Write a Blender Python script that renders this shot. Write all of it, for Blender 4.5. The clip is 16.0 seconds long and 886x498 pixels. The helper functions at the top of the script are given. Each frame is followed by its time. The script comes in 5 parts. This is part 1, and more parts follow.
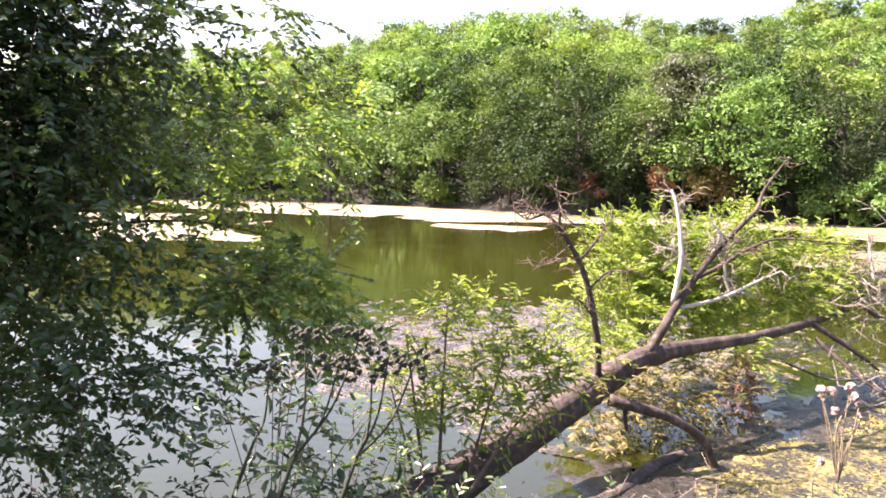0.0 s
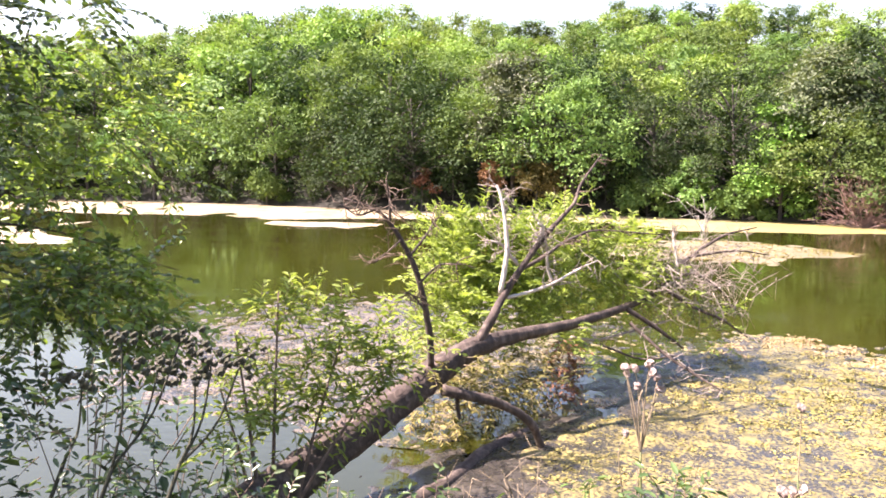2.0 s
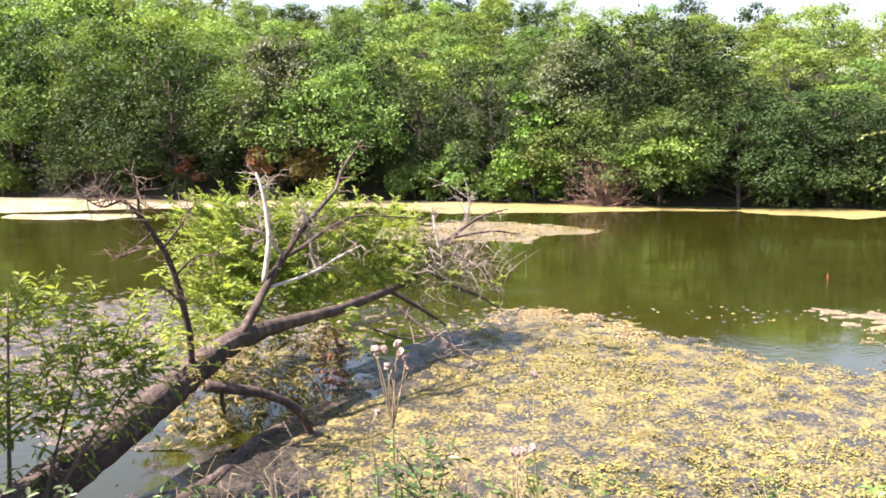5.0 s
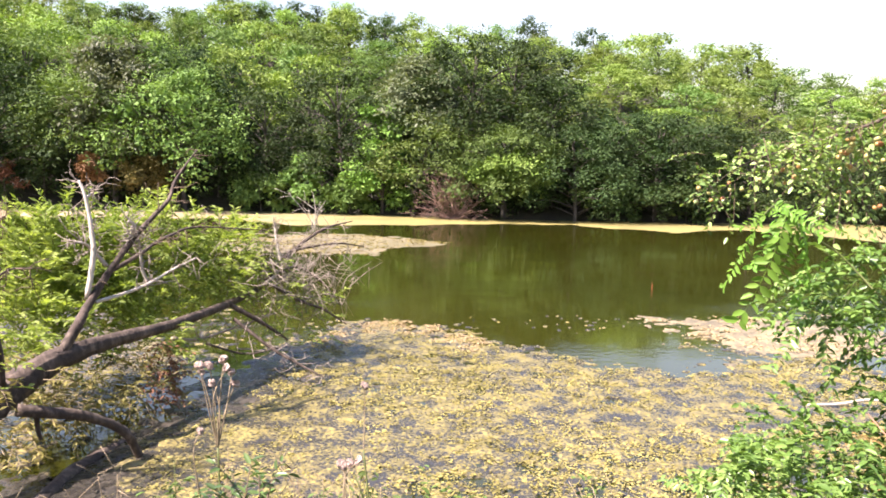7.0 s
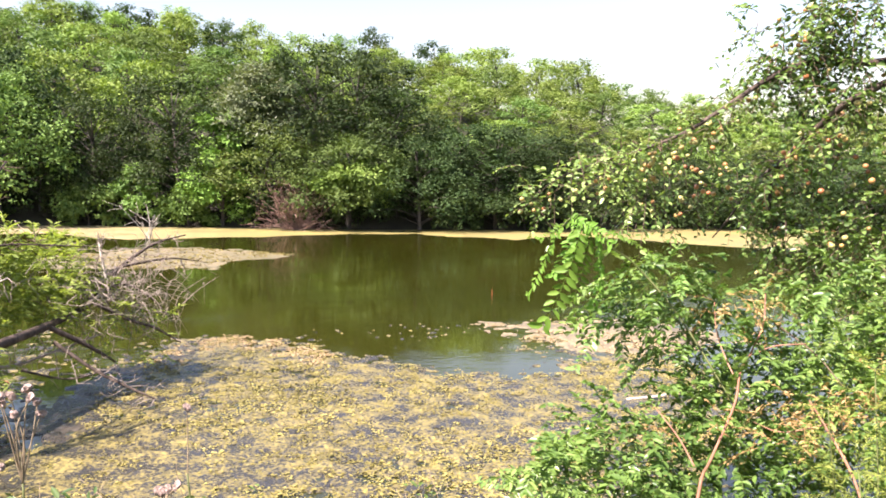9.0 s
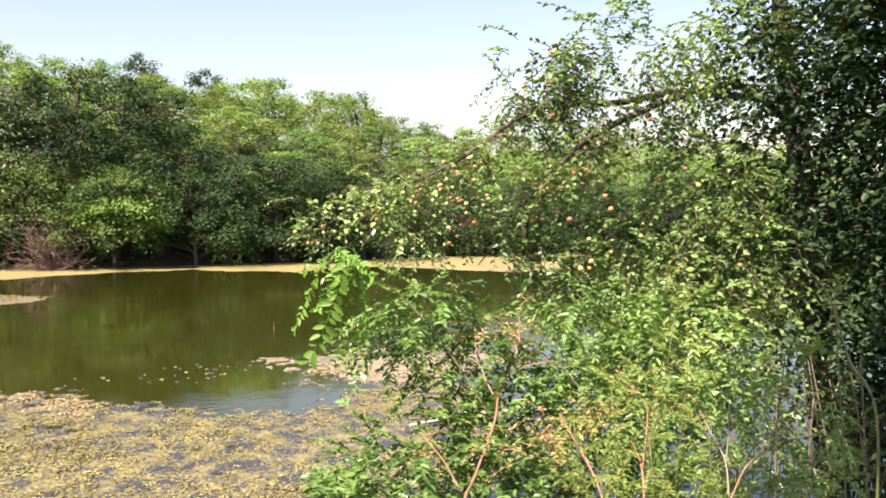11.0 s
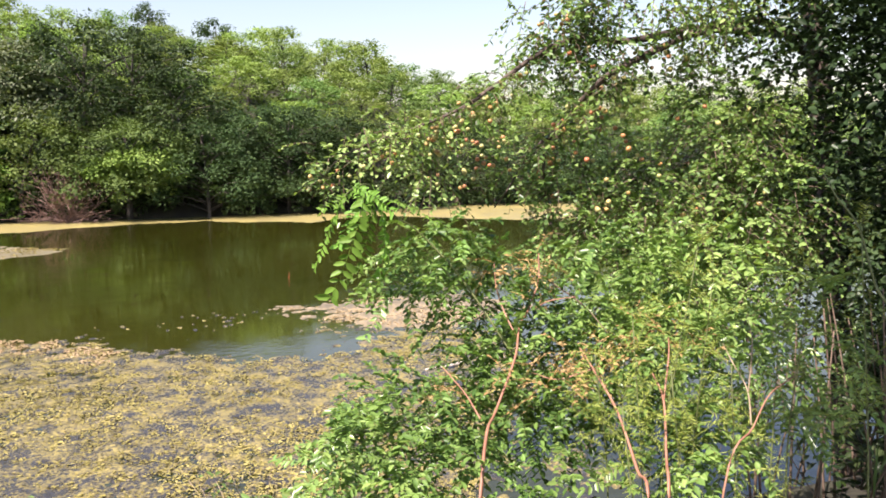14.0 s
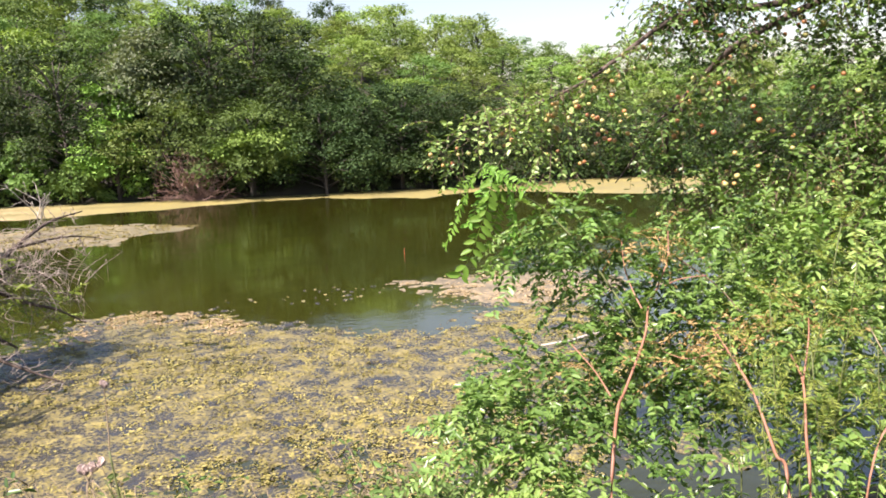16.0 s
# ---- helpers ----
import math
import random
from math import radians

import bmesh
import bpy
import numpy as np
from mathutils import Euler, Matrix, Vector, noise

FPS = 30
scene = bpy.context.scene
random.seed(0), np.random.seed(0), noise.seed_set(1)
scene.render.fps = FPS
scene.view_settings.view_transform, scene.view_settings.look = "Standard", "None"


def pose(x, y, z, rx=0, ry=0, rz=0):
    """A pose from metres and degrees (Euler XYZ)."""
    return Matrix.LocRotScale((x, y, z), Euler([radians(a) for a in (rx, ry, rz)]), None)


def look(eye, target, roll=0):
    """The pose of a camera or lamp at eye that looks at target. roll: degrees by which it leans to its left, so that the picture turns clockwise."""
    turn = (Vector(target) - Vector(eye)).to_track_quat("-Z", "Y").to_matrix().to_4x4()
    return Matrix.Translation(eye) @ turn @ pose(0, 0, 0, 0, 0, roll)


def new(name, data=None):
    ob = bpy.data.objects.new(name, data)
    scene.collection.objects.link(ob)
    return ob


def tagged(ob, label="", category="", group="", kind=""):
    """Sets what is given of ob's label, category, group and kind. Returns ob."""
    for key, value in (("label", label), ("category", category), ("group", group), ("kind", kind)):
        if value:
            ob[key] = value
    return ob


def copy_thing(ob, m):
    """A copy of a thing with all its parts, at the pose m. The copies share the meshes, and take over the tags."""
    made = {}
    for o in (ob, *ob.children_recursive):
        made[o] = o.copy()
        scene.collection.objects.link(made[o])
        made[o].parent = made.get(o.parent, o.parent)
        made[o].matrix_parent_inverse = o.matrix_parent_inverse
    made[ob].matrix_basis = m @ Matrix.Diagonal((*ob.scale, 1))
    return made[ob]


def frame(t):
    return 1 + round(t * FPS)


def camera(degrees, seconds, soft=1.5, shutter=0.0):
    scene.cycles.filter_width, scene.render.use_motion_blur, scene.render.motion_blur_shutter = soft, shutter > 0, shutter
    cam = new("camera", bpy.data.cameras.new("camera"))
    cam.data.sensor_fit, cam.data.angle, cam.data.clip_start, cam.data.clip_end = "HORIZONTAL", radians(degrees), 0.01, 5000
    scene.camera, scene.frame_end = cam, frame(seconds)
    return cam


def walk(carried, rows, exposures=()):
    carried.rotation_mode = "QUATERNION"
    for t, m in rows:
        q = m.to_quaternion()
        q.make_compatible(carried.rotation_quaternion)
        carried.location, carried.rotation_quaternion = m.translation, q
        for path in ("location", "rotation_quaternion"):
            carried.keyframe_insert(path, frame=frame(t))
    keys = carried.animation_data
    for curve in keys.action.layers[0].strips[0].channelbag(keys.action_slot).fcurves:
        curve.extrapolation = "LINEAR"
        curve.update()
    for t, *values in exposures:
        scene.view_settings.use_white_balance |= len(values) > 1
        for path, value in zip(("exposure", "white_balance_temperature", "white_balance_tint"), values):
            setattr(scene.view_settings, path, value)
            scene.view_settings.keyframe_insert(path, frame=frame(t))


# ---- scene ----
cam = camera(59.0, 16.0, soft=1.75)
# seconds, eye, target, roll
PATH = [
    (0, (-0.392, 0.381, 2.38), (-1.371, 2.114, 2.18), 0.3),
    (0.5, (-0.401, 0.411, 2.37), (-1.305, 2.18, 2.148), -0.1),
    (1, (-0.376, 0.397, 2.373), (-1.198, 2.208, 2.159), -0.2),
    (1.5, (-0.363, 0.375, 2.382), (-1.086, 2.229, 2.18), 0.4),
    (2, (-0.336, 0.367, 2.379), (-0.936, 2.263, 2.172), 0.2),
    (2.5, (-0.323, 0.376, 2.379), (-0.829, 2.298, 2.158), 0.2),
    (3, (-0.308, 0.379, 2.38), (-0.745, 2.318, 2.151), 0.0),
    (3.5, (-0.285, 0.363, 2.384), (-0.635, 2.319, 2.158), 0.6),
    (4, (-0.272, 0.363, 2.385), (-0.519, 2.336, 2.171), 0.5),
    (4.5, (-0.25, 0.37, 2.384), (-0.404, 2.348, 2.134), -0.2),
    (5, (-0.229, 0.353, 2.39), (-0.266, 2.337, 2.147), -0.1),
    (5.2, (-0.243, 0.346, 2.39), (-0.236, 2.333, 2.161), 0.1),
    (7.5, (-0.122, 0.328, 2.396), (0.317, 2.268, 2.19), 1.0),
    (8, (-0.103, 0.307, 2.41), (0.435, 2.222, 2.207), 0.8),
    (8.5, (-0.083, 0.295, 2.409), (0.539, 2.187, 2.223), 0.9),
    (9, (-0.068, 0.273, 2.414), (0.648, 2.132, 2.236), 0.9),
    (9.5, (-0.049, 0.257, 2.419), (0.76, 2.079, 2.257), 0.9),
    (10, (-0.028, 0.254, 2.425), (0.908, 2.015, 2.279), 0.2),
    (10.2, (-0.027, 0.257, 2.429), (0.967, 1.988, 2.303), 0.1),
    (12.3, (0.0, 0.195, 2.398), (1.359, 1.655, 2.254), -0.0),
    (12.5, (-0.002, 0.198, 2.394), (1.359, 1.655, 2.236), 0.0),
    (13, (0.0, 0.213, 2.391), (1.347, 1.681, 2.211), 0.0),
    (13.5, (-0.02, 0.239, 2.382), (1.239, 1.781, 2.185), -0.3),
    (14, (-0.031, 0.258, 2.379), (1.133, 1.869, 2.157), -0.6),
    (14.5, (-0.041, 0.263, 2.383), (1.037, 1.93, 2.141), -1.0),
    (15, (-0.065, 0.27, 2.382), (0.942, 1.981, 2.136), -1.2),
    (15.5, (-0.083, 0.264, 2.39), (0.865, 2.002, 2.106), -1.7),
    (16, (-0.099, 0.253, 2.397), (0.82, 2.007, 2.117), -1.8),
]
walk(cam, [(t, look(eye, target, roll)) for t, eye, target, roll in PATH], exposures=[(0, 2.48, 6350, 37), (3, 2.4, 6350, 33), (5, 2.12, 6350, 30), (9, 1.93, 6350, 29), (10.2, 1.75, 6350, 29), (12.5, 1.58, 6250, 29), (14, 1.54, 6250, 28), (16, 1.57, 6250, 27)])

# ---- light ----
SUN_TO = Vector((-0.58, -0.2, 0.8)).normalized()   # towards the sun, on the left
sun_up = math.asin(SUN_TO.z)
world = bpy.data.worlds.new("world")
scene.world = world
world.use_nodes = True
wn, wl = world.node_tree.nodes, world.node_tree.links
sky = wn.new("ShaderNodeTexSky")
sky.sky_type, sky.sun_disc = "NISHITA", False
sky.sun_elevation, sky.sun_rotation = sun_up, math.atan2(SUN_TO.x, SUN_TO.y)
sky.dust_density, sky.air_density, sky.ozone_density = 1.5, 1.6, 0.6
wn["Background"].inputs["Strength"].default_value = 0.07
wl.new(sky.outputs["Color"], wn["Background"].inputs["Color"])
sun = new("sun", bpy.data.lights.new("sun", "SUN"))
sun.data.energy, sun.data.angle, sun.data.color = 5.0, radians(0.53), (1.0, 0.92, 0.78)
sun.matrix_world = look(SUN_TO * 50, (0, 0, 0))


# ---- materials ----
def material(name):
    m = bpy.data.materials.new(name)
    m.use_nodes = True
    return m, m.node_tree.nodes, m.node_tree.links, m.node_tree.nodes["Principled BSDF"]


def ramp(nodes, stops):
    r = nodes.new("ShaderNodeValToRGB")
    e = r.color_ramp.elements
    while len(e) < len(stops):
        e.new(0.5)
    for k, (at, c) in enumerate(stops):
        e[k].position, e[k].color = at, (*c, 1)
    return r


def leaf_material(name, dark, mid, light, shine=0.6, through_light=0.11, patch=0.6, gloss=0.14, jitter=0.45):
    """Leaves: colour by leaf and by clump, with light passing through the blade."""
    m, n, l, p = material(name)
    geo, info, co = n.new("ShaderNodeNewGeometry"), n.new("ShaderNodeObjectInfo"), n.new("ShaderNodeTexCoord")
    clump = n.new("ShaderNodeTexNoise")
    clump.inputs["Scale"].default_value, clump.inputs["Detail"].default_value = patch, 3
    l.new(co.outputs["Object"], clump.inputs["Vector"])
    add = n.new("ShaderNodeMath")
    add.operation = "MULTIPLY_ADD"
    add.inputs[1].default_value = jitter
    l.new(geo.outputs["Random Per Island"], add.inputs[0])
    wide = n.new("ShaderNodeMath")
    wide.operation = "MULTIPLY_ADD"
    wide.inputs[1].default_value, wide.inputs[2].default_value = 1.3, -0.175 - jitter / 2
    l.new(clump.outputs["Fac"], wide.inputs[0])
    l.new(wide.outputs[0], add.inputs[2])
    r = ramp(n, [(0.1, dark), (0.5, mid), (0.95, light)])
    l.new(add.outputs[0], r.inputs["Fac"])
    hue = n.new("ShaderNodeHueSaturation")
    hr = n.new("ShaderNodeMapRange")
    hr.inputs["To Min"].default_value, hr.inputs["To Max"].default_value = 0.485, 0.515
    vr = n.new("ShaderNodeMapRange")
    vr.inputs["To Min"].default_value, vr.inputs["To Max"].default_value = 0.68, 1.3
    l.new(info.outputs["Random"], hr.inputs["Value"])
    l.new(info.outputs["Random"], vr.inputs["Value"])
    l.new(hr.outputs[0], hue.inputs["Hue"])
    l.new(vr.outputs[0], hue.inputs["Value"])
    l.new(r.outputs["Color"], hue.inputs["Color"])
    l.new(hue.outputs["Color"], p.inputs["Base Color"])
    p.inputs["Roughness"].default_value = shine
    p.inputs["Specular IOR Level"].default_value = gloss
    tr = n.new("ShaderNodeBsdfTranslucent")
    warm = n.new("ShaderNodeMix")
    warm.data_type, warm.blend_type = "RGBA", "MULTIPLY"
    warm.inputs["Factor"].default_value = 1.0
    warm.inputs["B"].default_value = (1.7, 1.8, 0.7, 1)
    l.new(hue.outputs["Color"], warm.inputs["A"])
    l.new(warm.outputs["Result"], tr.inputs["Color"])
    mix = n.new("ShaderNodeMixShader")
    mix.inputs["Fac"].default_value = through_light
    l.new(p.outputs[0], mix.inputs[1])
    l.new(tr.outputs[0], mix.inputs[2])
    l.new(mix.outputs[0], n["Material Output"].inputs["Surface"])
    return m


def rough_material(name, stops, scale=6.0, stretch=(1, 1, 1), rough=0.85, bump=0.4, fine=40.0, detail=8):
    """A plain surface of mixed colours with grain and relief."""
    m, n, l, p = material(name)
    co, mp, tex, small = (n.new("ShaderNodeTexCoord"), n.new("ShaderNodeMapping"), n.new("ShaderNodeTexNoise"), n.new("ShaderNodeTexNoise"))
    mp.inputs["Scale"].default_value = stretch
    l.new(co.outputs["Object"], mp.inputs["Vector"])
    for t, sc in ((tex, scale), (small, fine)):
        t.inputs["Scale"].default_value, t.inputs["Detail"].default_value = sc, detail
        l.new(mp.outputs[0], t.inputs["Vector"])
    r = ramp(n, stops)
    mixf = n.new("ShaderNodeMix")
    mixf.inputs["Factor"].default_value = 0.35
    l.new(tex.outputs["Fac"], mixf.inputs["A"])
    l.new(small.outputs["Fac"], mixf.inputs["B"])
    l.new(mixf.outputs["Result"], r.inputs["Fac"])
    l.new(r.outputs["Color"], p.inputs["Base Color"])
    p.inputs["Roughness"].default_value = rough
    b = n.new("ShaderNodeBump")
    b.inputs["Strength"].default_value, b.inputs["Distance"].default_value = bump, 0.02
    l.new(mixf.outputs["Result"], b.inputs["Height"])
    l.new(b.outputs[0], p.inputs["Normal"])
    return m


def water_material():
    m, n, l, p = material("pond_water")
    p.inputs["Roughness"].default_value = 0.035
    p.inputs["IOR"].default_value = 1.55
    co = n.new("ShaderNodeTexCoord")
    murk = n.new("ShaderNodeTexNoise")
    murk.inputs["Scale"].default_value, murk.inputs["Detail"].default_value = 0.12, 3
    l.new(co.outputs["Object"], murk.inputs["Vector"])
    r = ramp(n, [(0.3, (0.017, 0.019, 0.0025)), (0.7, (0.029, 0.03, 0.0035))])
    l.new(murk.outputs["Fac"], r.inputs["Fac"])
    l.new(r.outputs["Color"], p.inputs["Base Color"])
    mp = n.new("ShaderNodeMapping")
    mp.inputs["Scale"].default_value = (1.0, 1.6, 1.0)
    l.new(co.outputs["Object"], mp.inputs["Vector"])
    wave, swell = n.new("ShaderNodeTexNoise"), n.new("ShaderNodeTexNoise")
    wave.inputs["Scale"].default_value, wave.inputs["Detail"].default_value = 7.0, 3
    swell.inputs["Scale"].default_value, swell.inputs["Detail"].default_value = 0.35, 2
    l.new(mp.outputs[0], wave.inputs["Vector"])
    l.new(mp.outputs[0], swell.inputs["Vector"])
    gust = n.new("ShaderNodeMath")
    gust.operation = "MULTIPLY"
    sharp = n.new("ShaderNodeMapRange")
    sharp.inputs["From Min"].default_value, sharp.inputs["From Max"].default_value = 0.45, 0.7
    sharp.inputs["To Min"].default_value = 0.12
    l.new(swell.outputs["Fac"], sharp.inputs["Value"])
    l.new(sharp.outputs[0], gust.inputs[0])
    l.new(wave.outputs["Fac"], gust.inputs[1])
    b = n.new("ShaderNodeBump")
    b.inputs["Strength"].default_value, b.inputs["Distance"].default_value = 0.35, 0.02
    l.new(gust.outputs[0], b.inputs["Height"])
    l.new(b.outputs[0], p.inputs["Normal"])
    return m


def algae_material(name, left, right, gap, x0, x1, scale=2.2, speckle=16.0, dry=(0.42, 0.58), film=0.5):
    """Floating algae: the left colour towards x0, the right one towards x1, with darker wet patches."""
    m, n, l, p = material(name)
    co, sep = n.new("ShaderNodeTexCoord"), n.new("ShaderNodeSeparateXYZ")
    l.new(co.outputs["Object"], sep.inputs[0])
    big, fine = n.new("ShaderNodeTexNoise"), n.new("ShaderNodeTexNoise")
    big.inputs["Scale"].default_value, big.inputs["Detail"].default_value = scale, 6
    fine.inputs["Scale"].default_value, fine.inputs["Detail"].default_value = scale * 9, 5
    for t in (big, fine):
        l.new(co.outputs["Object"], t.inputs["Vector"])
    side = n.new("ShaderNodeMapRange")
    side.inputs["From Min"].default_value, side.inputs["From Max"].default_value = x0, x1
    l.new(sep.outputs["X"], side.inputs["Value"])
    base = n.new("ShaderNodeMix")
    base.data_type = "RGBA"
    base.inputs["A"].default_value, base.inputs["B"].default_value = (*left, 1), (*right, 1)
    l.new(side.outputs[0], base.inputs["Factor"])
    both = n.new("ShaderNodeMath")
    both.operation = "MULTIPLY_ADD"
    both.inputs[1].default_value = 0.5
    l.new(fine.outputs["Fac"], both.inputs[0])
    half = n.new("ShaderNodeMath")
    half.operation = "MULTIPLY"
    half.inputs[1].default_value = 0.5
    l.new(big.outputs["Fac"], half.inputs[0])
    l.new(half.outputs[0], both.inputs[2])
    wet = n.new("ShaderNodeMapRange")
    wet.inputs["From Min"].default_value, wet.inputs["From Max"].default_value = dry
    l.new(both.outputs[0], wet.inputs["Value"])
    col = n.new("ShaderNodeMix")
    col.data_type = "RGBA"
    col.inputs["A"].default_value = (*gap, 1)
    speck = n.new("ShaderNodeTexVoronoi")
    speck.inputs["Scale"].default_value = speckle
    l.new(co.outputs["Object"], speck.inputs["Vector"])
    shade = n.new("ShaderNodeMath")
    shade.operation = "MULTIPLY_ADD"
    shade.inputs[1].default_value, shade.inputs[2].default_value = -0.9, 0.95
    l.new(speck.outputs["Color"], shade.inputs[0])
    keep = n.new("ShaderNodeMath")
    keep.operation, keep.use_clamp = "MULTIPLY", True
    l.new(wet.outputs[0], keep.inputs[0])
    l.new(shade.outputs[0], keep.inputs[1])
    boost = n.new("ShaderNodeMath")
    boost.operation, boost.use_clamp = "MULTIPLY", True
    boost.inputs[1].default_value = 1.7
    l.new(keep.outputs[0], boost.inputs[0])
    l.new(boost.outputs[0], col.inputs["Factor"])
    l.new(base.outputs["Result"], col.inputs["B"])
    l.new(col.outputs["Result"], p.inputs["Base Color"])
    gloss = n.new("ShaderNodeMapRange")
    gloss.inputs["To Min"].default_value, gloss.inputs["To Max"].default_value = film, 0.8
    l.new(keep.outputs[0], gloss.inputs["Value"])
    l.new(gloss.outputs[0], p.inputs["Roughness"])
    b = n.new("ShaderNodeBump")
    b.inputs["Strength"].default_value, b.inputs["Distance"].default_value = 0.6, 0.03
    l.new(both.outputs[0], b.inputs["Height"])
    l.new(b.outputs[0], p.inputs["Normal"])
    return m


WATER = water_material()
SOIL = rough_material("bank_soil", [(0.3, (0.014, 0.012, 0.007)), (0.5, (0.026, 0.023, 0.013)), (0.7, (0.04, 0.044, 0.017))], 1.5)
BARK = rough_material("grey_bark", [(0.3, (0.018, 0.013, 0.009)), (0.52, (0.056, 0.04, 0.03)), (0.72, (0.17, 0.13, 0.1))], 14, (1, 1, 0.4), 0.9, 1.0, 38)
FAR_BARK = rough_material("far_bark", [(0.3, (0.03, 0.025, 0.02)), (0.7, (0.09, 0.078, 0.062))], 4)
BLEACHED = rough_material("bleached_wood", [(0.3, (0.3, 0.26, 0.21)), (0.7, (0.55, 0.5, 0.43))], 12, (1, 1, 0.4), 0.8, 0.4)
DRY_TWIG = rough_material("dry_grey_twig", [(0.3, (0.14, 0.115, 0.09)), (0.7, (0.34, 0.285, 0.235))], 15)
TWIG = rough_material("brown_twig", [(0.3, (0.06, 0.04, 0.025)), (0.7, (0.17, 0.12, 0.08))], 15)
GREEN_STEM = rough_material("green_stem", [(0.3, (0.06, 0.08, 0.02)), (0.7, (0.14, 0.16, 0.05))], 15, rough=0.6)
RED_STEM = rough_material("red_stem", [(0.3, (0.17, 0.07, 0.04)), (0.7, (0.34, 0.18, 0.105))], 12, rough=0.55)
STRAW = rough_material("dry_straw", [(0.3, (0.16, 0.12, 0.065)), (0.7, (0.34, 0.27, 0.17))], 14)
DEAD_RED = rough_material("dead_red_twig", [(0.3, (0.17, 0.1, 0.085)), (0.7, (0.38, 0.25, 0.205))], 8)
BURR = rough_material("burr_brown", [(0.3, (0.016, 0.017, 0.009)), (0.7, (0.06, 0.06, 0.03))], 60, rough=0.9, fine=200)
FLUFF = rough_material("thistle_fluff", [(0.3, (0.13, 0.09, 0.07)), (0.5, (0.27, 0.2, 0.165)), (0.7, (0.52, 0.43, 0.37))], 70, rough=0.95, fine=160)
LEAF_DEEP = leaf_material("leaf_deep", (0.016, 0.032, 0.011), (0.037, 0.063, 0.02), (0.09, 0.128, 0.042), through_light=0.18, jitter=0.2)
LEAF_MID = leaf_material("leaf_mid", (0.038, 0.074, 0.02), (0.108, 0.175, 0.045), (0.2, 0.28, 0.085), through_light=0.18, jitter=0.2)
LEAF_LIGHT = leaf_material("leaf_light", (0.058, 0.108, 0.027), (0.13, 0.205, 0.05), (0.22, 0.3, 0.09), through_light=0.18, jitter=0.2)
LEAF_BRIGHT = leaf_material("leaf_bright", (0.085, 0.165, 0.025), (0.15, 0.26, 0.045), (0.25, 0.36, 0.09))
LEAF_PALE = leaf_material("leaf_pale", (0.064, 0.09, 0.044), (0.127, 0.155, 0.081), (0.212, 0.24, 0.15), 0.4, through_light=0.18, jitter=0.2)
LEAF_OLIVE = leaf_material("leaf_olive", (0.085, 0.085, 0.025), (0.191, 0.17, 0.05), (0.339, 0.27, 0.1))
LEAF_RUST = leaf_material("leaf_rust", (0.095, 0.045, 0.025), (0.191, 0.095, 0.05), (0.297, 0.17, 0.1))
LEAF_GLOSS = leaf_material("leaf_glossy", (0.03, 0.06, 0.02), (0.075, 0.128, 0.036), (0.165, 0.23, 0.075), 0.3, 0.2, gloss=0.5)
LEAF_PLUM = leaf_material("leaf_plum", (0.032, 0.062, 0.017), (0.115, 0.178, 0.043), (0.27, 0.345, 0.11), 0.34, 0.24, 1.5, 0.35, jitter=0.55)
# darker leaf copy with shade put into the colour, for shaded foliage
LEAF_SHADE = leaf_material("leaf_painted_shade", (0.012, 0.024, 0.009), (0.032, 0.055, 0.019), (0.085, 0.12, 0.045), 0.4, 0.1, gloss=0.2)
LEAF_HILL = leaf_material("leaf_hill", (0.085, 0.14, 0.034), (0.18, 0.26, 0.06), (0.31, 0.395, 0.11), through_light=0.18, jitter=0.2)
LEAF_SUNLIT_SPRAY = leaf_material("leaf_sunlit_spray", (0.075, 0.12, 0.026), (0.17, 0.24, 0.052), (0.31, 0.38, 0.11), 0.32, 0.28, 1.5, 0.3)
LEAF_WILLOW = leaf_material("leaf_willow", (0.12, 0.19, 0.038), (0.25, 0.345, 0.078), (0.4, 0.49, 0.15), 0.45, 0.34, 1.2)
LEAF_TAN = leaf_material("leaf_tan", (0.2, 0.125, 0.05), (0.34, 0.225, 0.095), (0.47, 0.34, 0.16), 0.7, 0.2, 2.0)
LEAF_HERB = leaf_material("leaf_herb", (0.11, 0.135, 0.028), (0.21, 0.235, 0.05), (0.34, 0.35, 0.1), 0.5, 0.3, 2.0)
# pale left colour holds the glare on the strip, the right one is yellow
MAT_FAR = algae_material("far_algae", (0.42, 0.33, 0.235), (0.28, 0.235, 0.068), (0.18, 0.155, 0.06), -8, 4, 0.7)
MAT_NEAR = algae_material("near_algae", (0.17, 0.137, 0.092), (0.24, 0.2, 0.06), (0.036, 0.034, 0.03), -3.2, -1.2, 3.4, 46.0, (0.45, 0.6), 0.22)
MAT_SHADOW_SCUM = algae_material("shadow_scum", (0.055, 0.047, 0.037), (0.07, 0.06, 0.04), (0.025, 0.023, 0.021), -6, 6, 3.0, 40.0, (0.4, 0.64), 0.2)
MAT_ISLE = algae_material("isle_algae", (0.26, 0.205, 0.115), (0.26, 0.205, 0.115), (0.1, 0.085, 0.05), -6, 6, 1.6)
MAT_SPIT = algae_material("spit_algae", (0.22, 0.175, 0.105), (0.2, 0.17, 0.09), (0.1, 0.09, 0.045), -6, 6, 1.2)


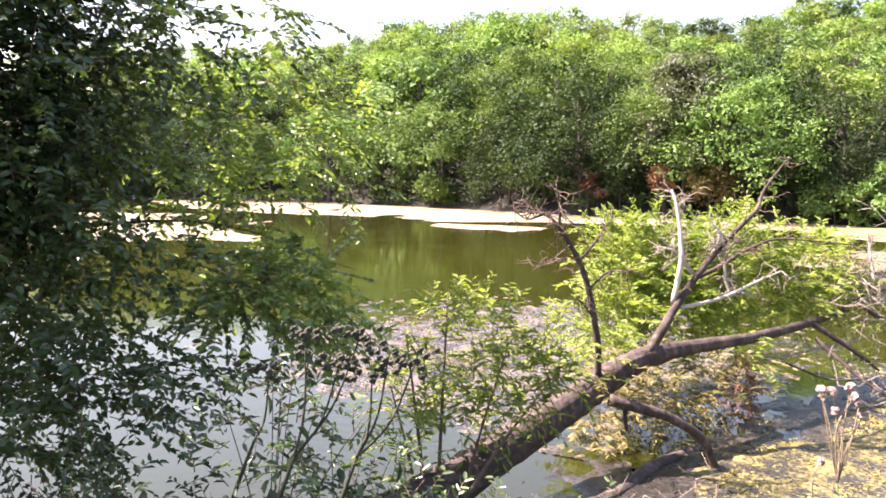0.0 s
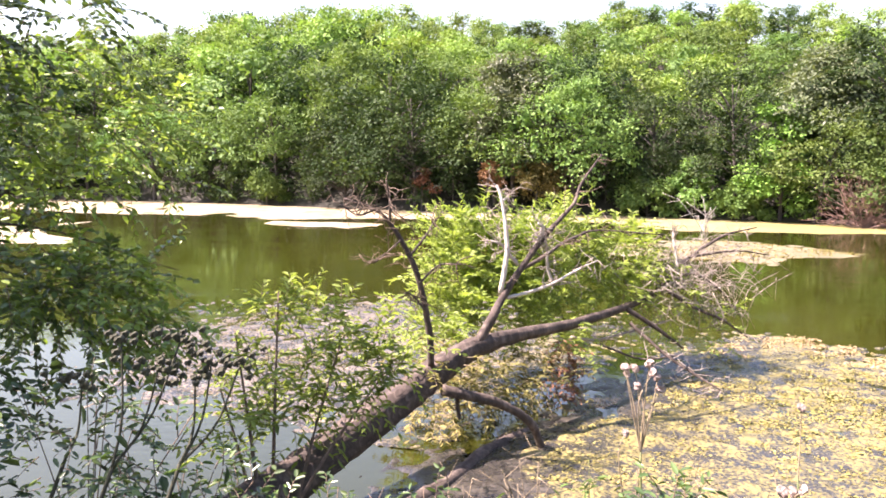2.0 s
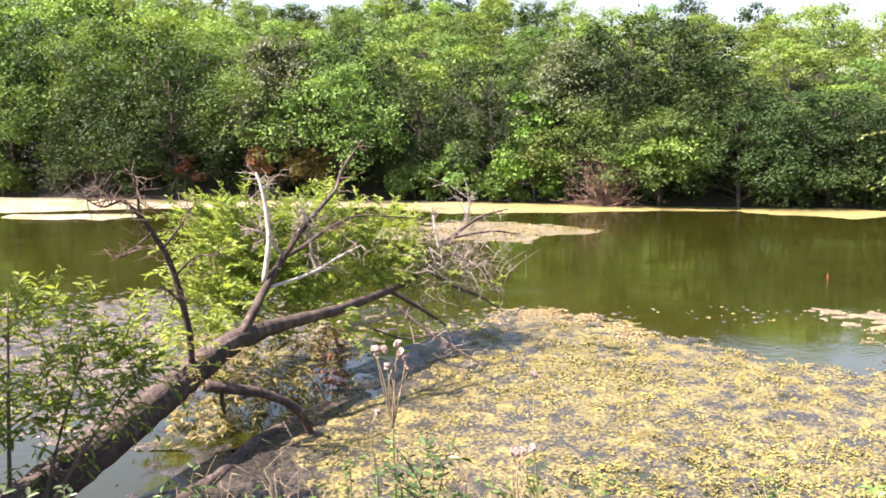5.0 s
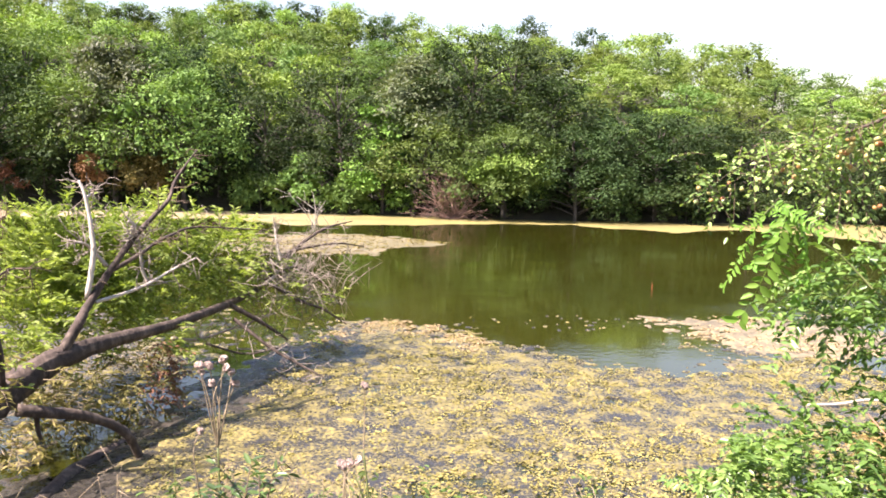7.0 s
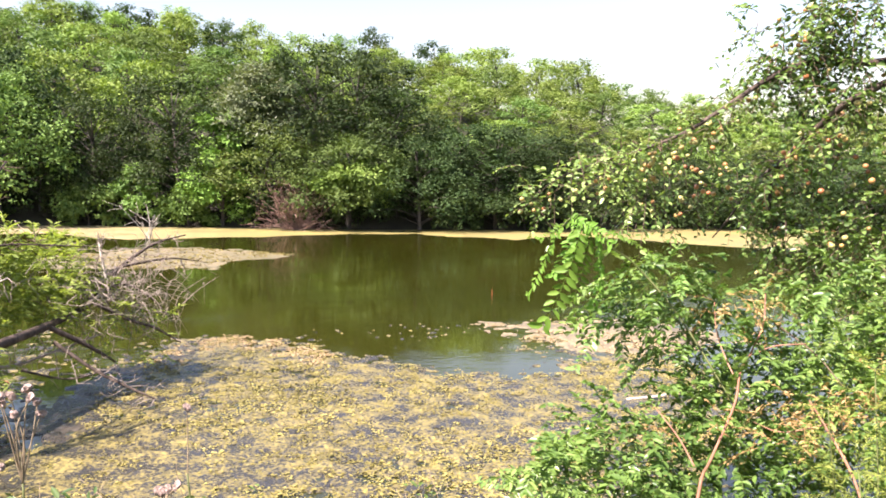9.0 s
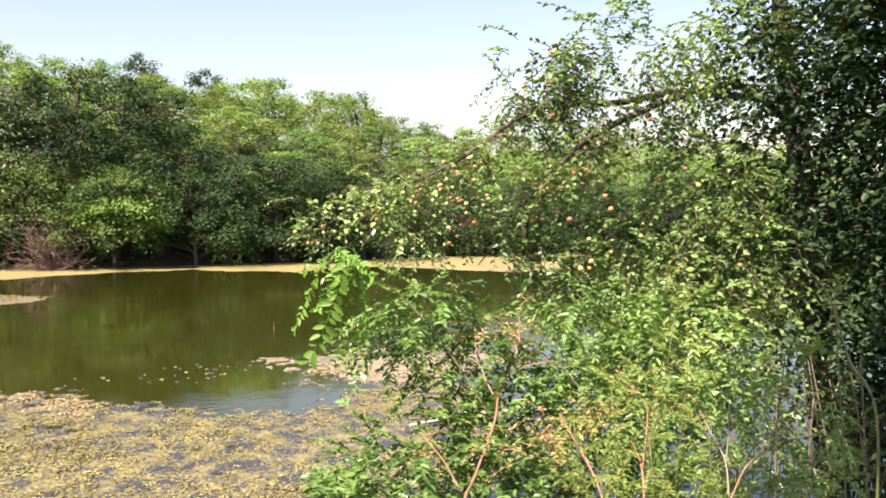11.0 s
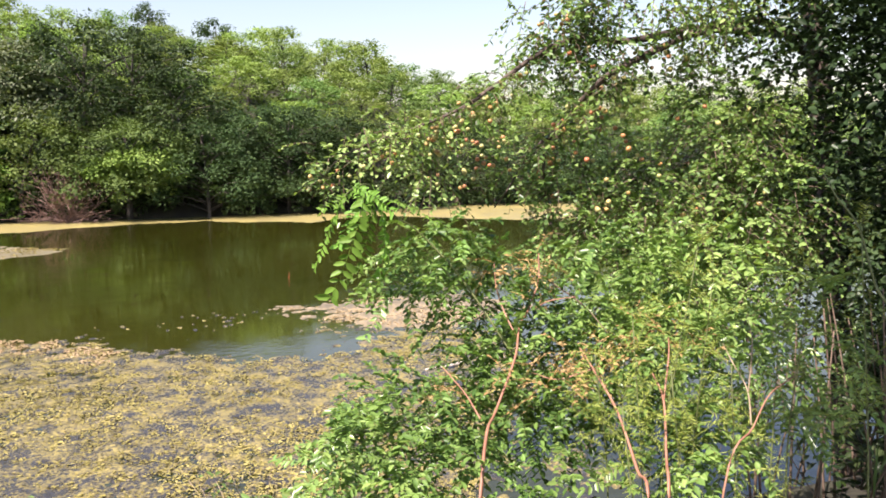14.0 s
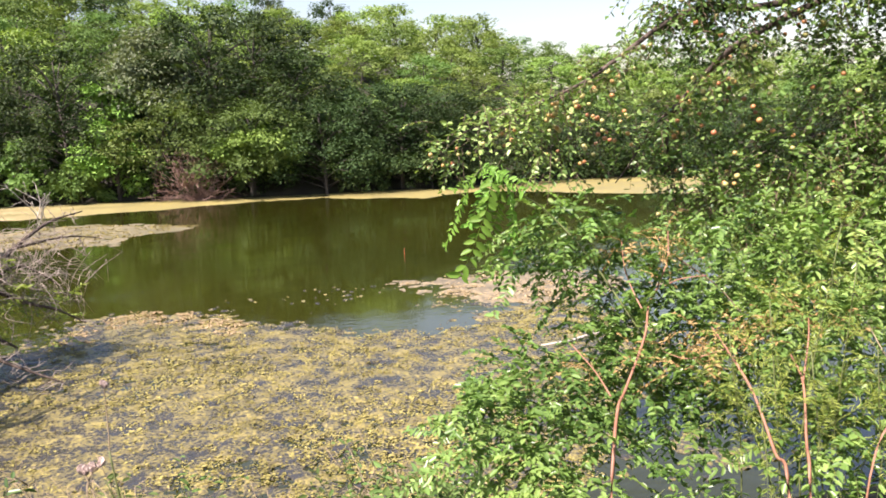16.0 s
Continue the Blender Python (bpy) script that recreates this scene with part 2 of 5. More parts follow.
# ---- shape helpers ----
class Geo:
    """Gathers points and faces of one mesh."""

    def __init__(self):
        self.v, self.f, self.n = [], [], 0

    def add(self, verts, faces):
        verts = np.asarray(verts, float).reshape(-1, 3)
        self.v.append(verts)
        for f in faces:
            self.f.append(np.asarray(f, int) + self.n)
        self.n += len(verts)

    def mesh(self, name, mat, smooth=False):
        me = bpy.data.meshes.new(name)
        v = np.concatenate(self.v)
        flat = np.concatenate([f.ravel() for f in self.f])
        count = np.concatenate([np.full(len(f), f.shape[1]) for f in self.f])
        me.vertices.add(len(v))
        me.vertices.foreach_set("co", v.ravel().astype(np.float32))
        me.loops.add(len(flat))
        me.loops.foreach_set("vertex_index", flat.astype(np.int32))
        me.polygons.add(len(count))
        me.polygons.foreach_set("loop_start", np.r_[0, np.cumsum(count)[:-1]].astype(np.int32))
        me.update(calc_edges=True)
        me.validate()
        me.materials.append(mat)
        if smooth:
            me.polygons.foreach_set("use_smooth", np.ones(len(me.polygons), bool))
        return me


def part(name, geo, mat, parent=None, label="", smooth=False):
    ob = new(name, geo.mesh(name, mat, smooth) if isinstance(geo, Geo) else geo)
    ob.parent = parent
    if label:
        tagged(ob, label)
    if name in ("foliage", "twig_growth", "crown", "needle_growth"):
        tagged(ob, kind="stuff")
    return ob


def thing(name, at, label, category, group=""):
    ob = new(name)
    ob.empty_display_size = 0.1
    ob.location = at
    bpy.context.view_layer.update()
    return tagged(ob, label, category, group)


def unit(a):
    a = np.asarray(a, float)
    return a / np.maximum(np.linalg.norm(a, axis=-1, keepdims=True), 1e-9)


def tube(geo, pts, radii, sides=6, wobble=0.0, rng=None, ridge=0.0):
    """A tapered limb along a line of points, closed at its ends."""
    pts = np.asarray(pts, float)
    radii = np.interp(np.linspace(0, 1, len(pts)), np.linspace(0, 1, len(radii)), radii)
    tang = unit(np.gradient(pts, axis=0))
    ref = np.where(np.abs(tang[:, 2:3]) > 0.9, [[1.0, 0, 0]], [[0, 0, 1.0]])
    a = unit(np.cross(tang, ref))
    b = np.cross(tang, a)
    ang = np.linspace(0, 2 * np.pi, sides, endpoint=False)
    ring = np.cos(ang)[None, :, None] * a[:, None] + np.sin(ang)[None, :, None] * b[:, None]
    r = radii[:, None, None] * np.ones((len(pts), sides, 1))
    if wobble and rng is not None:
        r = r * (1 + wobble * rng.uniform(-1, 1, r.shape))
        if ridge:
            r = r * (1 + ridge * np.where(np.arange(sides) % 2, 1, -1)[None, :, None] * rng.uniform(0.3, 1, (1, sides, 1)))
    v = (pts[:, None] + ring * r).reshape(-1, 3)
    k = np.arange(len(pts) - 1)[:, None] * sides
    j = np.arange(sides)[None]
    q = np.stack([k + j, k + (j + 1) % sides, k + sides + (j + 1) % sides, k + sides + j], -1).reshape(-1, 4)
    n = len(pts) * sides
    geo.add(v, [q, np.arange(sides)[None, ::-1], (n - sides + np.arange(sides))[None]])


def smooth_line(pts, steps=6):
    """A rounded line through the given points."""
    p = np.asarray(pts, float)
    p = np.vstack([2 * p[0] - p[1], p, 2 * p[-1] - p[-2]])
    out = []
    for k in range(1, len(p) - 2):
        for t in np.linspace(0, 1, steps, endpoint=False):
            a, b, c, d = p[k - 1:k + 3]
            out.append(0.5 * (2 * b + (c - a) * t + (2 * a - 5 * b + 4 * c - d) * t**2 + (3 * b - a - 3 * c + d) * t**3))
    return np.array(out + [p[-2]])


def rhombs(geo, p, along, normal, length, width, fold=0.18):
    """Small pointed leaves, folded along the middle: two faces each."""
    n = len(p)
    if not n:
        return
    along = unit(along)
    side = unit(np.cross(along, normal))
    up = np.cross(side, along)
    L, W = np.asarray(length).reshape(-1, 1), np.asarray(width).reshape(-1, 1)
    mid = p + along * L * 0.42
    v = np.stack([p, mid + side * W / 2 + up * W * fold, p + along * L - up * W * fold, mid - side * W / 2 + up * W * fold], 1)
    k = np.arange(n)[:, None] * 4
    geo.add(v, [np.concatenate([k + [0, 1, 2], k + [0, 2, 3]])])


def blades(geo, p, along, normal, length, width, fold=0.15, droop=0.15):
    """Larger oval leaves with a crease: two quads each."""
    n = len(p)
    if not n:
        return
    along = unit(along)
    side = unit(np.cross(along, normal))
    up = np.cross(side, along)
    L, W = np.asarray(length).reshape(-1, 1), np.asarray(width).reshape(-1, 1)
    a, b = p + along * L * 0.28 + up * W * fold, p + along * L * 0.68 + up * W * fold * 0.6
    tip = p + along * L - up * L * droop
    v = np.stack([p, a + side * W * 0.46, b + side * W * 0.42, tip, b - side * W * 0.42, a - side * W * 0.46], 1)
    k = np.arange(n)[:, None] * 6
    geo.add(v, [np.concatenate([k + [0, 1, 2, 3], k + [3, 4, 5, 0]])])


def sprigs(rng, stems, leaves, starts, ways, lengths, leaf=(0.06, 0.025), gap=0.035, sag=0.3, pairs=False, maker=blades, stem_r=0.003, spread=0.9):
    """Thin shoots from the given starts, each set with leaves along its way."""
    P, A, N, L, W = [], [], [], [], []
    for s, w, ln in zip(np.asarray(starts, float), unit(ways), np.broadcast_to(lengths, len(starts))):
        t = np.linspace(0, 1, 5)[:, None]
        bend = rng.normal(0, 0.12, 3)
        line = s + w * ln * t + (bend * ln + [0, 0, -sag * ln]) * t**2
        if stems is not None:
            tube(stems, line, [stem_r, stem_r * 0.35], 3)
        k = max(int(ln / gap), 2)
        u = np.linspace(0.12, 1.0, k)[:, None]
        pos = s + w * ln * u + (bend * ln + [0, 0, -sag * ln]) * u**2
        run = unit(w + 2 * (bend + [0, 0, -sag]) * u)
        across = unit(np.cross(run, [0.1, 0.05, 1.0]))
        sign = np.where(np.arange(k) % 2, 1.0, -1.0)[:, None]
        for sg in ((1.0, -1.0) if pairs else (None,)):
            sd = across * (sign if sg is None else sg)
            a = unit(run * rng.uniform(0.3, 0.9, (k, 1)) + sd * spread + rng.normal(0, 0.25, (k, 3)))
            nn = unit(np.array([0, 0, 1.0]) + rng.normal(0, 0.35 if pairs else 0.55, (k, 3)))
            P.append(pos), A.append(a), N.append(nn)
            z = rng.uniform(0.65, 1.2, k)
            L.append(leaf[0] * z), W.append(leaf[1] * z)
    maker(leaves, np.concatenate(P), np.concatenate(A), np.concatenate(N), np.concatenate(L), np.concatenate(W))


def in_ball(rng, n, centre, radii, shell=0.0):
    d = unit(rng.normal(0, 1, (n, 3)))
    r = (shell + (1 - shell) * rng.uniform(0, 1, (n, 1))) ** (1 / 3 if not shell else 1)
    return np.asarray(centre) + d * r * np.asarray(radii), d


LATTICE = np.random.default_rng(7).uniform(0, 1, (256, 256))


def value_noise(x, y):
    xi, yi = np.floor(x).astype(int), np.floor(y).astype(int)
    fx, fy = x - xi, y - yi
    fx, fy = fx * fx * (3 - 2 * fx), fy * fy * (3 - 2 * fy)
    g = lambda a, b: LATTICE[a % 256, b % 256]
    return (g(xi, yi) * (1 - fx) + g(xi + 1, yi) * fx) * (1 - fy) + (g(xi, yi + 1) * (1 - fx) + g(xi + 1, yi + 1) * fx) * fy


def fbm(x, y, octaves=4):
    return sum(value_noise(x * 2**k + 17 * k, y * 2**k + 5 * k) / 2**k for k in range(octaves)) / sum(0.5**k for k in range(octaves))


def outline_distance(x, y, poly):
    """Distance to an outline, negative inside it."""
    poly = np.asarray(poly, float)
    best, inside = np.full(x.shape, 1e9), np.zeros(x.shape, bool)
    for (ax, ay), (bx, by) in zip(poly, np.roll(poly, -1, 0)):
        dx, dy = bx - ax, by - ay
        t = np.clip(((x - ax) * dx + (y - ay) * dy) / (dx * dx + dy * dy), 0, 1)
        best = np.minimum(best, np.hypot(x - ax - t * dx, y - ay - t * dy))
        cross = (ay > y) != (by > y)
        inside ^= cross & (x < dx * (y - ay) / (dy if dy else 1e-9) + ax)
    return np.where(inside, -best, best)


def sheet(x, y, z, keep=None):
    g = Geo()
    h, w = x.shape
    k = (np.arange(h - 1)[:, None] * w + np.arange(w - 1)[None]).ravel()
    q = np.stack([k, k + 1, k + w + 1, k + w], 1)
    v = np.stack([x, y, z], -1).reshape(-1, 3)
    if keep is not None:
        q = q[keep.ravel()[q].any(1)]
        used = np.unique(q)
        back = np.zeros(len(v), int)
        back[used] = np.arange(len(used))
        v, q = v[used], back[q]
    g.add(v, [q])
    return g


# ---- ground and water ----
POND = [(-60, 36), (-50, 43), (-42, 45), (-33, 45.2), (-24, 43), (-14, 40.3), (-2, 40), (3, 38.3), (9, 35.5), (17, 34),
        (25, 34.5), (35, 33), (40, 25), (38, 10), (26, 0), (14, -0.5), (8, 1.8), (4, 3.5), (1.5, 4.3), (-0.6, 4.4), (-2.6, 4.0),
        (-4.2, 3.0), (-7, 1.5), (-14, 0), (-32, 2), (-55, 18)]


def ground_height(x, y):
    d = outline_distance(x, y, POND)
    rough = fbm(x * 0.35 + 40, y * 0.35 + 40) - 0.5
    far = np.clip((y - 12) / 12, 0, 1)
    bank = np.minimum(0.62 * d, 0.9 + 0.02 * d) + rough * 0.25 * np.clip(d, 0, 1)
    hill = 0.42 * np.minimum(d, 20) + 0.14 * np.clip(d - 20, 0, 45) + rough * np.clip(d, 0, 2)
    hill = hill * np.clip(1.15 - np.clip(x - 5, 0, 60) / 80, 0.3, 1.2)
    out = bank * (1 - far) + hill * far
    return np.where(d < 0, np.maximum(0.5 * d, -1.4), out)


def spaced(fine, count, reach):
    t = np.linspace(-1, 1, count)
    return fine * t * count / 2 + np.sign(t) * (reach - fine * count / 2) * np.abs(t) ** 5


gx, gy = np.meshgrid(spaced(0.5, 170, 900), 18 + spaced(0.5, 170, 900))
ground = new("ground", sheet(gx, gy, ground_height(gx, gy)).mesh("ground", SOIL, True))
tagged(ground, "dark soil bank and wooded hillside round the pond", "ground", kind="structure")

wx, wy = np.meshgrid(np.linspace(-64, 44, 30), np.linspace(-4, 50, 20))
water = new("water", sheet(wx, wy, 0 * wx).mesh("water", WATER))
tagged(water, "still murky green pond water reflecting trees and sky", "water", kind="structure")


def algae_mat(name, outline, cell, mat, label, cover=0.5, grain=1.2, edge=0.5, rise=0.03, tatter=4.0, ragged=0.5):
    """A floating mat whose thin places sink under the water."""
    o = np.asarray(outline, float)
    (x0, y0), (x1, y1) = o.min(0) - edge, o.max(0) + edge
    x, y = np.meshgrid(np.arange(x0, x1, cell), np.arange(y0, y1, cell))
    d = -outline_distance(x, y, o) / edge
    f = fbm(x * grain, y * grain, 5)
    z = rise * (np.clip(d, -1.5, 1.0) + (f - cover) * 4.0 + (fbm(x * tatter, y * tatter, 3) - 0.45) * ragged)
    z = np.where(z > 0, 0.006 + 0.25 * z + 0.006 * fbm(x * 9, y * 9, 2), z)
    ob = new(name, sheet(x, y, np.clip(z, -0.05, 0.03), z > 0).mesh(name, mat, True))
    return tagged(ob, label, "algae", "floating algae mats", kind="stuff")


FLECK = leaf_material("algae_fleck", (0.15, 0.135, 0.042), (0.265, 0.24, 0.07), (0.42, 0.375, 0.135), 0.7, 0.05, 1.1)
FLECK_ORANGE = leaf_material("algae_fleck_orange", (0.2, 0.15, 0.08), (0.36, 0.275, 0.15), (0.5, 0.4, 0.25), 0.7, 0.05, 1.5)
FLECK_BROWN = leaf_material("algae_fleck_brown", (0.1, 0.09, 0.05), (0.2, 0.175, 0.1), (0.34, 0.295, 0.19), 0.7, 0.05, 1.1)


def algae_flecks(outline, count, mat, label, seed, size=(0.04, 0.1), holes=0.5):
    """Curled shreds of dried algae lying over a mat, thinner where the mat is wet."""
    rng = np.random.default_rng(seed)
    o = np.asarray(outline, float)
    x, y = rng.uniform(o[:, 0].min() - 0.4, o[:, 0].max() + 0.4, count * 4), rng.uniform(o[:, 1].min() - 0.4, o[:, 1].max() + 0.4, count * 4)
    d = -outline_distance(x, y, o)
    dense = np.where(d > 0, np.clip(d / 0.3, 0, 1), d / 0.06) + (fbm(x * 0.9 + 9, y * 0.9, 3) - holes) * 9 + (fbm(x * 4.1, y * 4.1, 3) - 0.5) * 11 + 0.15
    ok = np.flatnonzero(dense + rng.normal(0, 0.35, len(x)) > 0.3)[:count]
    n = len(ok)
    p = np.stack([x[ok], y[ok], rng.uniform(0.012, 0.022, n)], 1)
    a = rng.uniform(0, 2 * np.pi, n)
    g = Geo()
    ln = rng.uniform(*size, n)
    rhombs(g, p, np.stack([np.cos(a), np.sin(a), rng.normal(0, 0.12, n)], 1), unit(rng.normal(0, 0.22, (n, 3)) + [0, 0, 1]), ln, ln * rng.uniform(0.35, 0.8, n))
    return tagged(new("algae_flecks", g.mesh("algae_flecks", mat)), label, "algae", "floating algae mats", kind="stuff")


FAR_STRIP = [(-52, 44), (-46, 48), (-33, 46), (-22, 44), (-13, 41.5), (-5.8, 40.3), (-2, 39.6), (3, 38), (9, 36.2), (12, 35.5), (17.6, 34.9), (25, 34.3), (34, 32.5),
             (30, 27), (26, 24), (22.4, 22.2), (20, 26), (17.9, 30.8), (14.1, 28.8), (11, 32.8), (7, 32.8), (4.6, 31.9), (2, 31.4), (-0.6, 31), (-3.7, 35.3),
             (-8.3, 35.4), (-12.3, 35), (-16, 33.4), (-18.5, 31.6), (-22, 33.4), (-29, 33), (-34, 34), (-41, 36)]
algae_mat("algae_mat", [(-18, 31.0), (-15, 31.2), (-12.6, 31.0), (-12.3, 29.8), (-13.6, 29.0), (-15.4, 28.6), (-17.5, 29.6)], 0.12, MAT_FAR, "narrow pale algae sliver drifting off the far strip", 0.48, 0.6, 0.3)
algae_mat("algae_mat", FAR_STRIP, 0.3, MAT_FAR, "yellow algae strip floating along the far bank, glare painted pale on its left", 0.52, 0.35, 0.5)
algae_mat("algae_mat", [(-2.5, 25.5), (0.4, 27.4), (1.6, 27.0), (3.0, 25.6), (4.3, 24.6), (2.4, 23.2), (1.7, 21.3), (-0.4, 21.6), (-2.2, 22.6)], 0.12, MAT_SPIT,
          "dull olive algae raft floating beyond the fallen tree", 0.46, 0.5, 0.4, tatter=2.5, ragged=3.0)
NEAR_MAT = [(-1.5, 5.0), (-1.35, 6.9), (-0.85, 8.2), (0.3, 11.2), (0.65, 12.0), (1.1, 12.1), (1.7, 11.7), (2.0, 11.2), (2.15, 10.5), (2.9, 9.9), (3.3, 9.2), (3.8, 8.9), (4.7, 8.7), (5.6, 9.1), (6.4, 9.3),
            (6.6, 8.2), (6.0, 7.0), (4.6, 5.8), (3.2, 4.4), (1.0, 4.3), (-1.0, 4.4)]
algae_mat("algae_mat", NEAR_MAT, 0.03, MAT_NEAR, "yellow and olive algae mat with wet gaps near the bank", 0.5, 0.7, 0.35, tatter=9.0, ragged=4.6)
algae_flecks(NEAR_MAT, 46000, FLECK, "dry yellow shreds of algae over the near mat", 201, (0.016, 0.045), 0.49)
algae_flecks(NEAR_MAT, 17000, FLECK_BROWN, "brown and olive shreds of algae between the yellow ones", 206, (0.012, 0.03), 0.44)
algae_flecks([(0.3, 10.9), (0.6, 12.0), (1.1, 12.1), (1.7, 11.7), (2.15, 10.5), (2.0, 10.2), (1.6, 11.0), (1.0, 11.4)], 3200, FLECK_ORANGE, "orange-brown shreds along the far edge of the near mat", 207, (0.02, 0.06), 0.4)
# lane shaped like the trunk's cast shadow, its darkness put into the scum colour
algae_mat("algae_mat", [(-2.4, 5.0), (-2.0, 6.6), (-1.6, 7.8), (-1.0, 9.3), (0.2, 11.6), (0.7, 12.1), (0.75, 11.4), (-0.5, 8.4), (-1.1, 7.0), (-1.2, 4.8)], 0.04, MAT_SHADOW_SCUM,
          "grey wet scum beside the fallen trunk, the trunk's shadow painted in", 0.52, 0.9, 0.3, tatter=7.0, ragged=5.0)
LEFT_MAT = [(-8, 9.6), (-7.0, 11.0), (-6.6, 11.9), (-5.4, 13.2), (-3.6, 12.8), (-1.6, 10.2), (-2.0, 8.4), (-3.2, 7.0), (-4.6, 6.9), (-6, 7.6)]
algae_flecks(LEFT_MAT, 11000, FLECK_BROWN, "brown shreds of algae over the scum behind the trunk", 202, (0.018, 0.045))
algae_mat("algae_mat", LEFT_MAT,
          0.05, MAT_NEAR, "brownish grey algae scum behind the fallen trunk", 0.52, 0.8, 0.5, tatter=8.0, ragged=6.5)
algae_mat("algae_mat", [(5.3, 12.1), (5.9, 12.0), (6.9, 12.1), (7.8, 11.4), (8.4, 10.4), (7.4, 9.3), (6.4, 9.4), (5.8, 9.9), (5.3, 10.8), (5.6, 11.5)], 0.05, MAT_ISLE,
          "orange-brown algae raft beyond the plum tree", 0.5, 1.2, 0.3, tatter=6.0, ragged=4.0)
algae_flecks([(5.3, 12.1), (5.9, 12.0), (6.9, 12.1), (7.8, 11.4), (8.4, 10.4), (7.4, 9.3), (6.4, 9.4), (5.8, 9.9), (5.3, 10.8), (5.6, 11.5)], 3000, FLECK_ORANGE, "orange-brown shreds of algae beyond the plum tree", 203, (0.02, 0.06))
algae_flecks([(-2.5, 25.5), (0.4, 27.4), (1.6, 27.0), (3.0, 25.6), (4.3, 24.6), (2.4, 23.2), (1.7, 21.3), (-0.4, 21.6), (-2.2, 22.6)], 3500, FLECK, "dull shreds of algae on the raft beyond the fallen tree", 204, (0.05, 0.12))
algae_mat("algae_mat", [(-34, 29.5), (-27, 24.5), (-19, 20), (-23, 17), (-30, 21), (-38, 27)], 0.2, MAT_FAR, "pale algae raft in the far corner, glare put into its colour", 0.45, 0.4, 0.8)


# ---- far bank trees ----
def leaf_lobe(rng, crown, c, size, count, leaf, flat=0.8):
    """One leafy lobe of a crown: tufts over its upper and outer skin, dark leaves within."""
    q = 18
    m = max(count // q, 3)
    d = unit(rng.normal(0, 1, (m, 3)) + [0, 0, 0.9])
    b = c + d * [size, size, size * flat] * rng.uniform(0.72, 1.1, (m, 1))
    rr = size * 0.22
    off = rng.normal(0, 1, (m, q, 3)) * [rr, rr, rr * 0.5]
    p = (b[:, None] + off).reshape(-1, 3)
    dd = np.repeat(d, q, 0)
    nn = unit([0, 0, 0.35] + 1.2 * dd + rng.normal(0, 0.24, p.shape))
    al = unit(unit(off.reshape(-1, 3)) * 0.9 + dd * 0.35 + [0, 0, -0.3] + rng.normal(0, 0.3, p.shape))
    ln = leaf * rng.uniform(0.6, 1.35, len(p))
    rhombs(crown, p, al, nn, ln, ln * 0.58)
    k = max(count // 12, 4)
    p, _ = in_ball(rng, k, c, np.array([size, size, size * flat]) * 0.62)
    rhombs(crown, p, unit(rng.normal(0, 1, (k, 3))), unit(rng.normal(0, 1, (k, 3))), np.full(k, leaf * 2.0), np.full(k, leaf * 1.4))


def far_tree(name, seed, height, spread, lobes, per_lobe, leaf, mat, label, low=0.12, group="far bank trees", at=(0, 0, 0), extra=(), clump=(0.32, 0.52)):
    """A broadleaf tree: tapered trunk with limbs, and a crown of leafy lobes with gaps between them."""
    rng = np.random.default_rng(seed)
    root = thing(name, at, label, "tree", group)
    wood, crown = Geo(), Geo()
    lean = rng.normal(0, 0.05, 2) * height
    spine = np.array([[0, 0, -0.4], [lean[0] * 0.2, lean[1] * 0.2, height * 0.25], [lean[0] * 0.6, lean[1] * 0.6, height * 0.55], [lean[0], lean[1], height * 0.86]])
    tube(wood, smooth_line(spine, 4), [0.02 * height, 0.013 * height, 0.003 * height], 6, 0.1, rng)
    spots = []
    for k in range(lobes):
        h = low + (0.9 - low) * ((k + 0.5) / lobes) + rng.normal(0, 0.03)
        girth = math.sqrt(max(1 - ((h - 0.42) / 0.62) ** 2, 0.03))
        out = spread * girth * rng.uniform(0.55, 0.95) if h < 0.82 else spread * girth * rng.uniform(0.0, 0.6)
        ang = k * 2.4 + rng.normal(0, 0.4)
        size = spread * rng.uniform(*clump) * (1.0 if h < 0.75 else 0.85)
        spots.append((math.cos(ang) * out + lean[0] * h, math.sin(ang) * out + lean[1] * h, h * height, size))
    for x, y, z, size in spots + list(extra):
        c = np.array([x, y, min(z, height - size * 0.7)])
        h = c[2] / height
        at_spine = np.array([np.interp(h * 0.75, [0, 0.25, 0.55, 0.86], spine[:, i]) for i in range(3)])
        tube(wood, smooth_line([at_spine, (at_spine + c) / 2 + [0, 0, 0.1 * spread], c], 3), [0.006 * height, 0.0015 * height], 4)
        leaf_lobe(rng, crown, c, size, per_lobe, leaf)
    part("trunk", wood, FAR_BARK, root, smooth=True)
    part("crown", crown, mat, root)
    return root


EYE = Vector((-0.2, 0.1, 2.4))


def by_turn(turn, away):
    """A place on the ground by its bearing from the viewing spot (degrees to the left of +y) and its distance."""
    x, y = EYE.x - math.sin(radians(turn)) * away, EYE.y + math.cos(radians(turn)) * away
    return x, y, float(ground_height(np.array([x]), np.array([y]))[0])


def shore_at(turn):
    away = np.arange(20, 75, 0.25)
    x, y = EYE.x - np.sin(np.radians(turn)) * away, EYE.y + np.cos(np.radians(turn)) * away
    d = outline_distance(x, y, POND)
    return float(away[np.argmax(d > 0)])


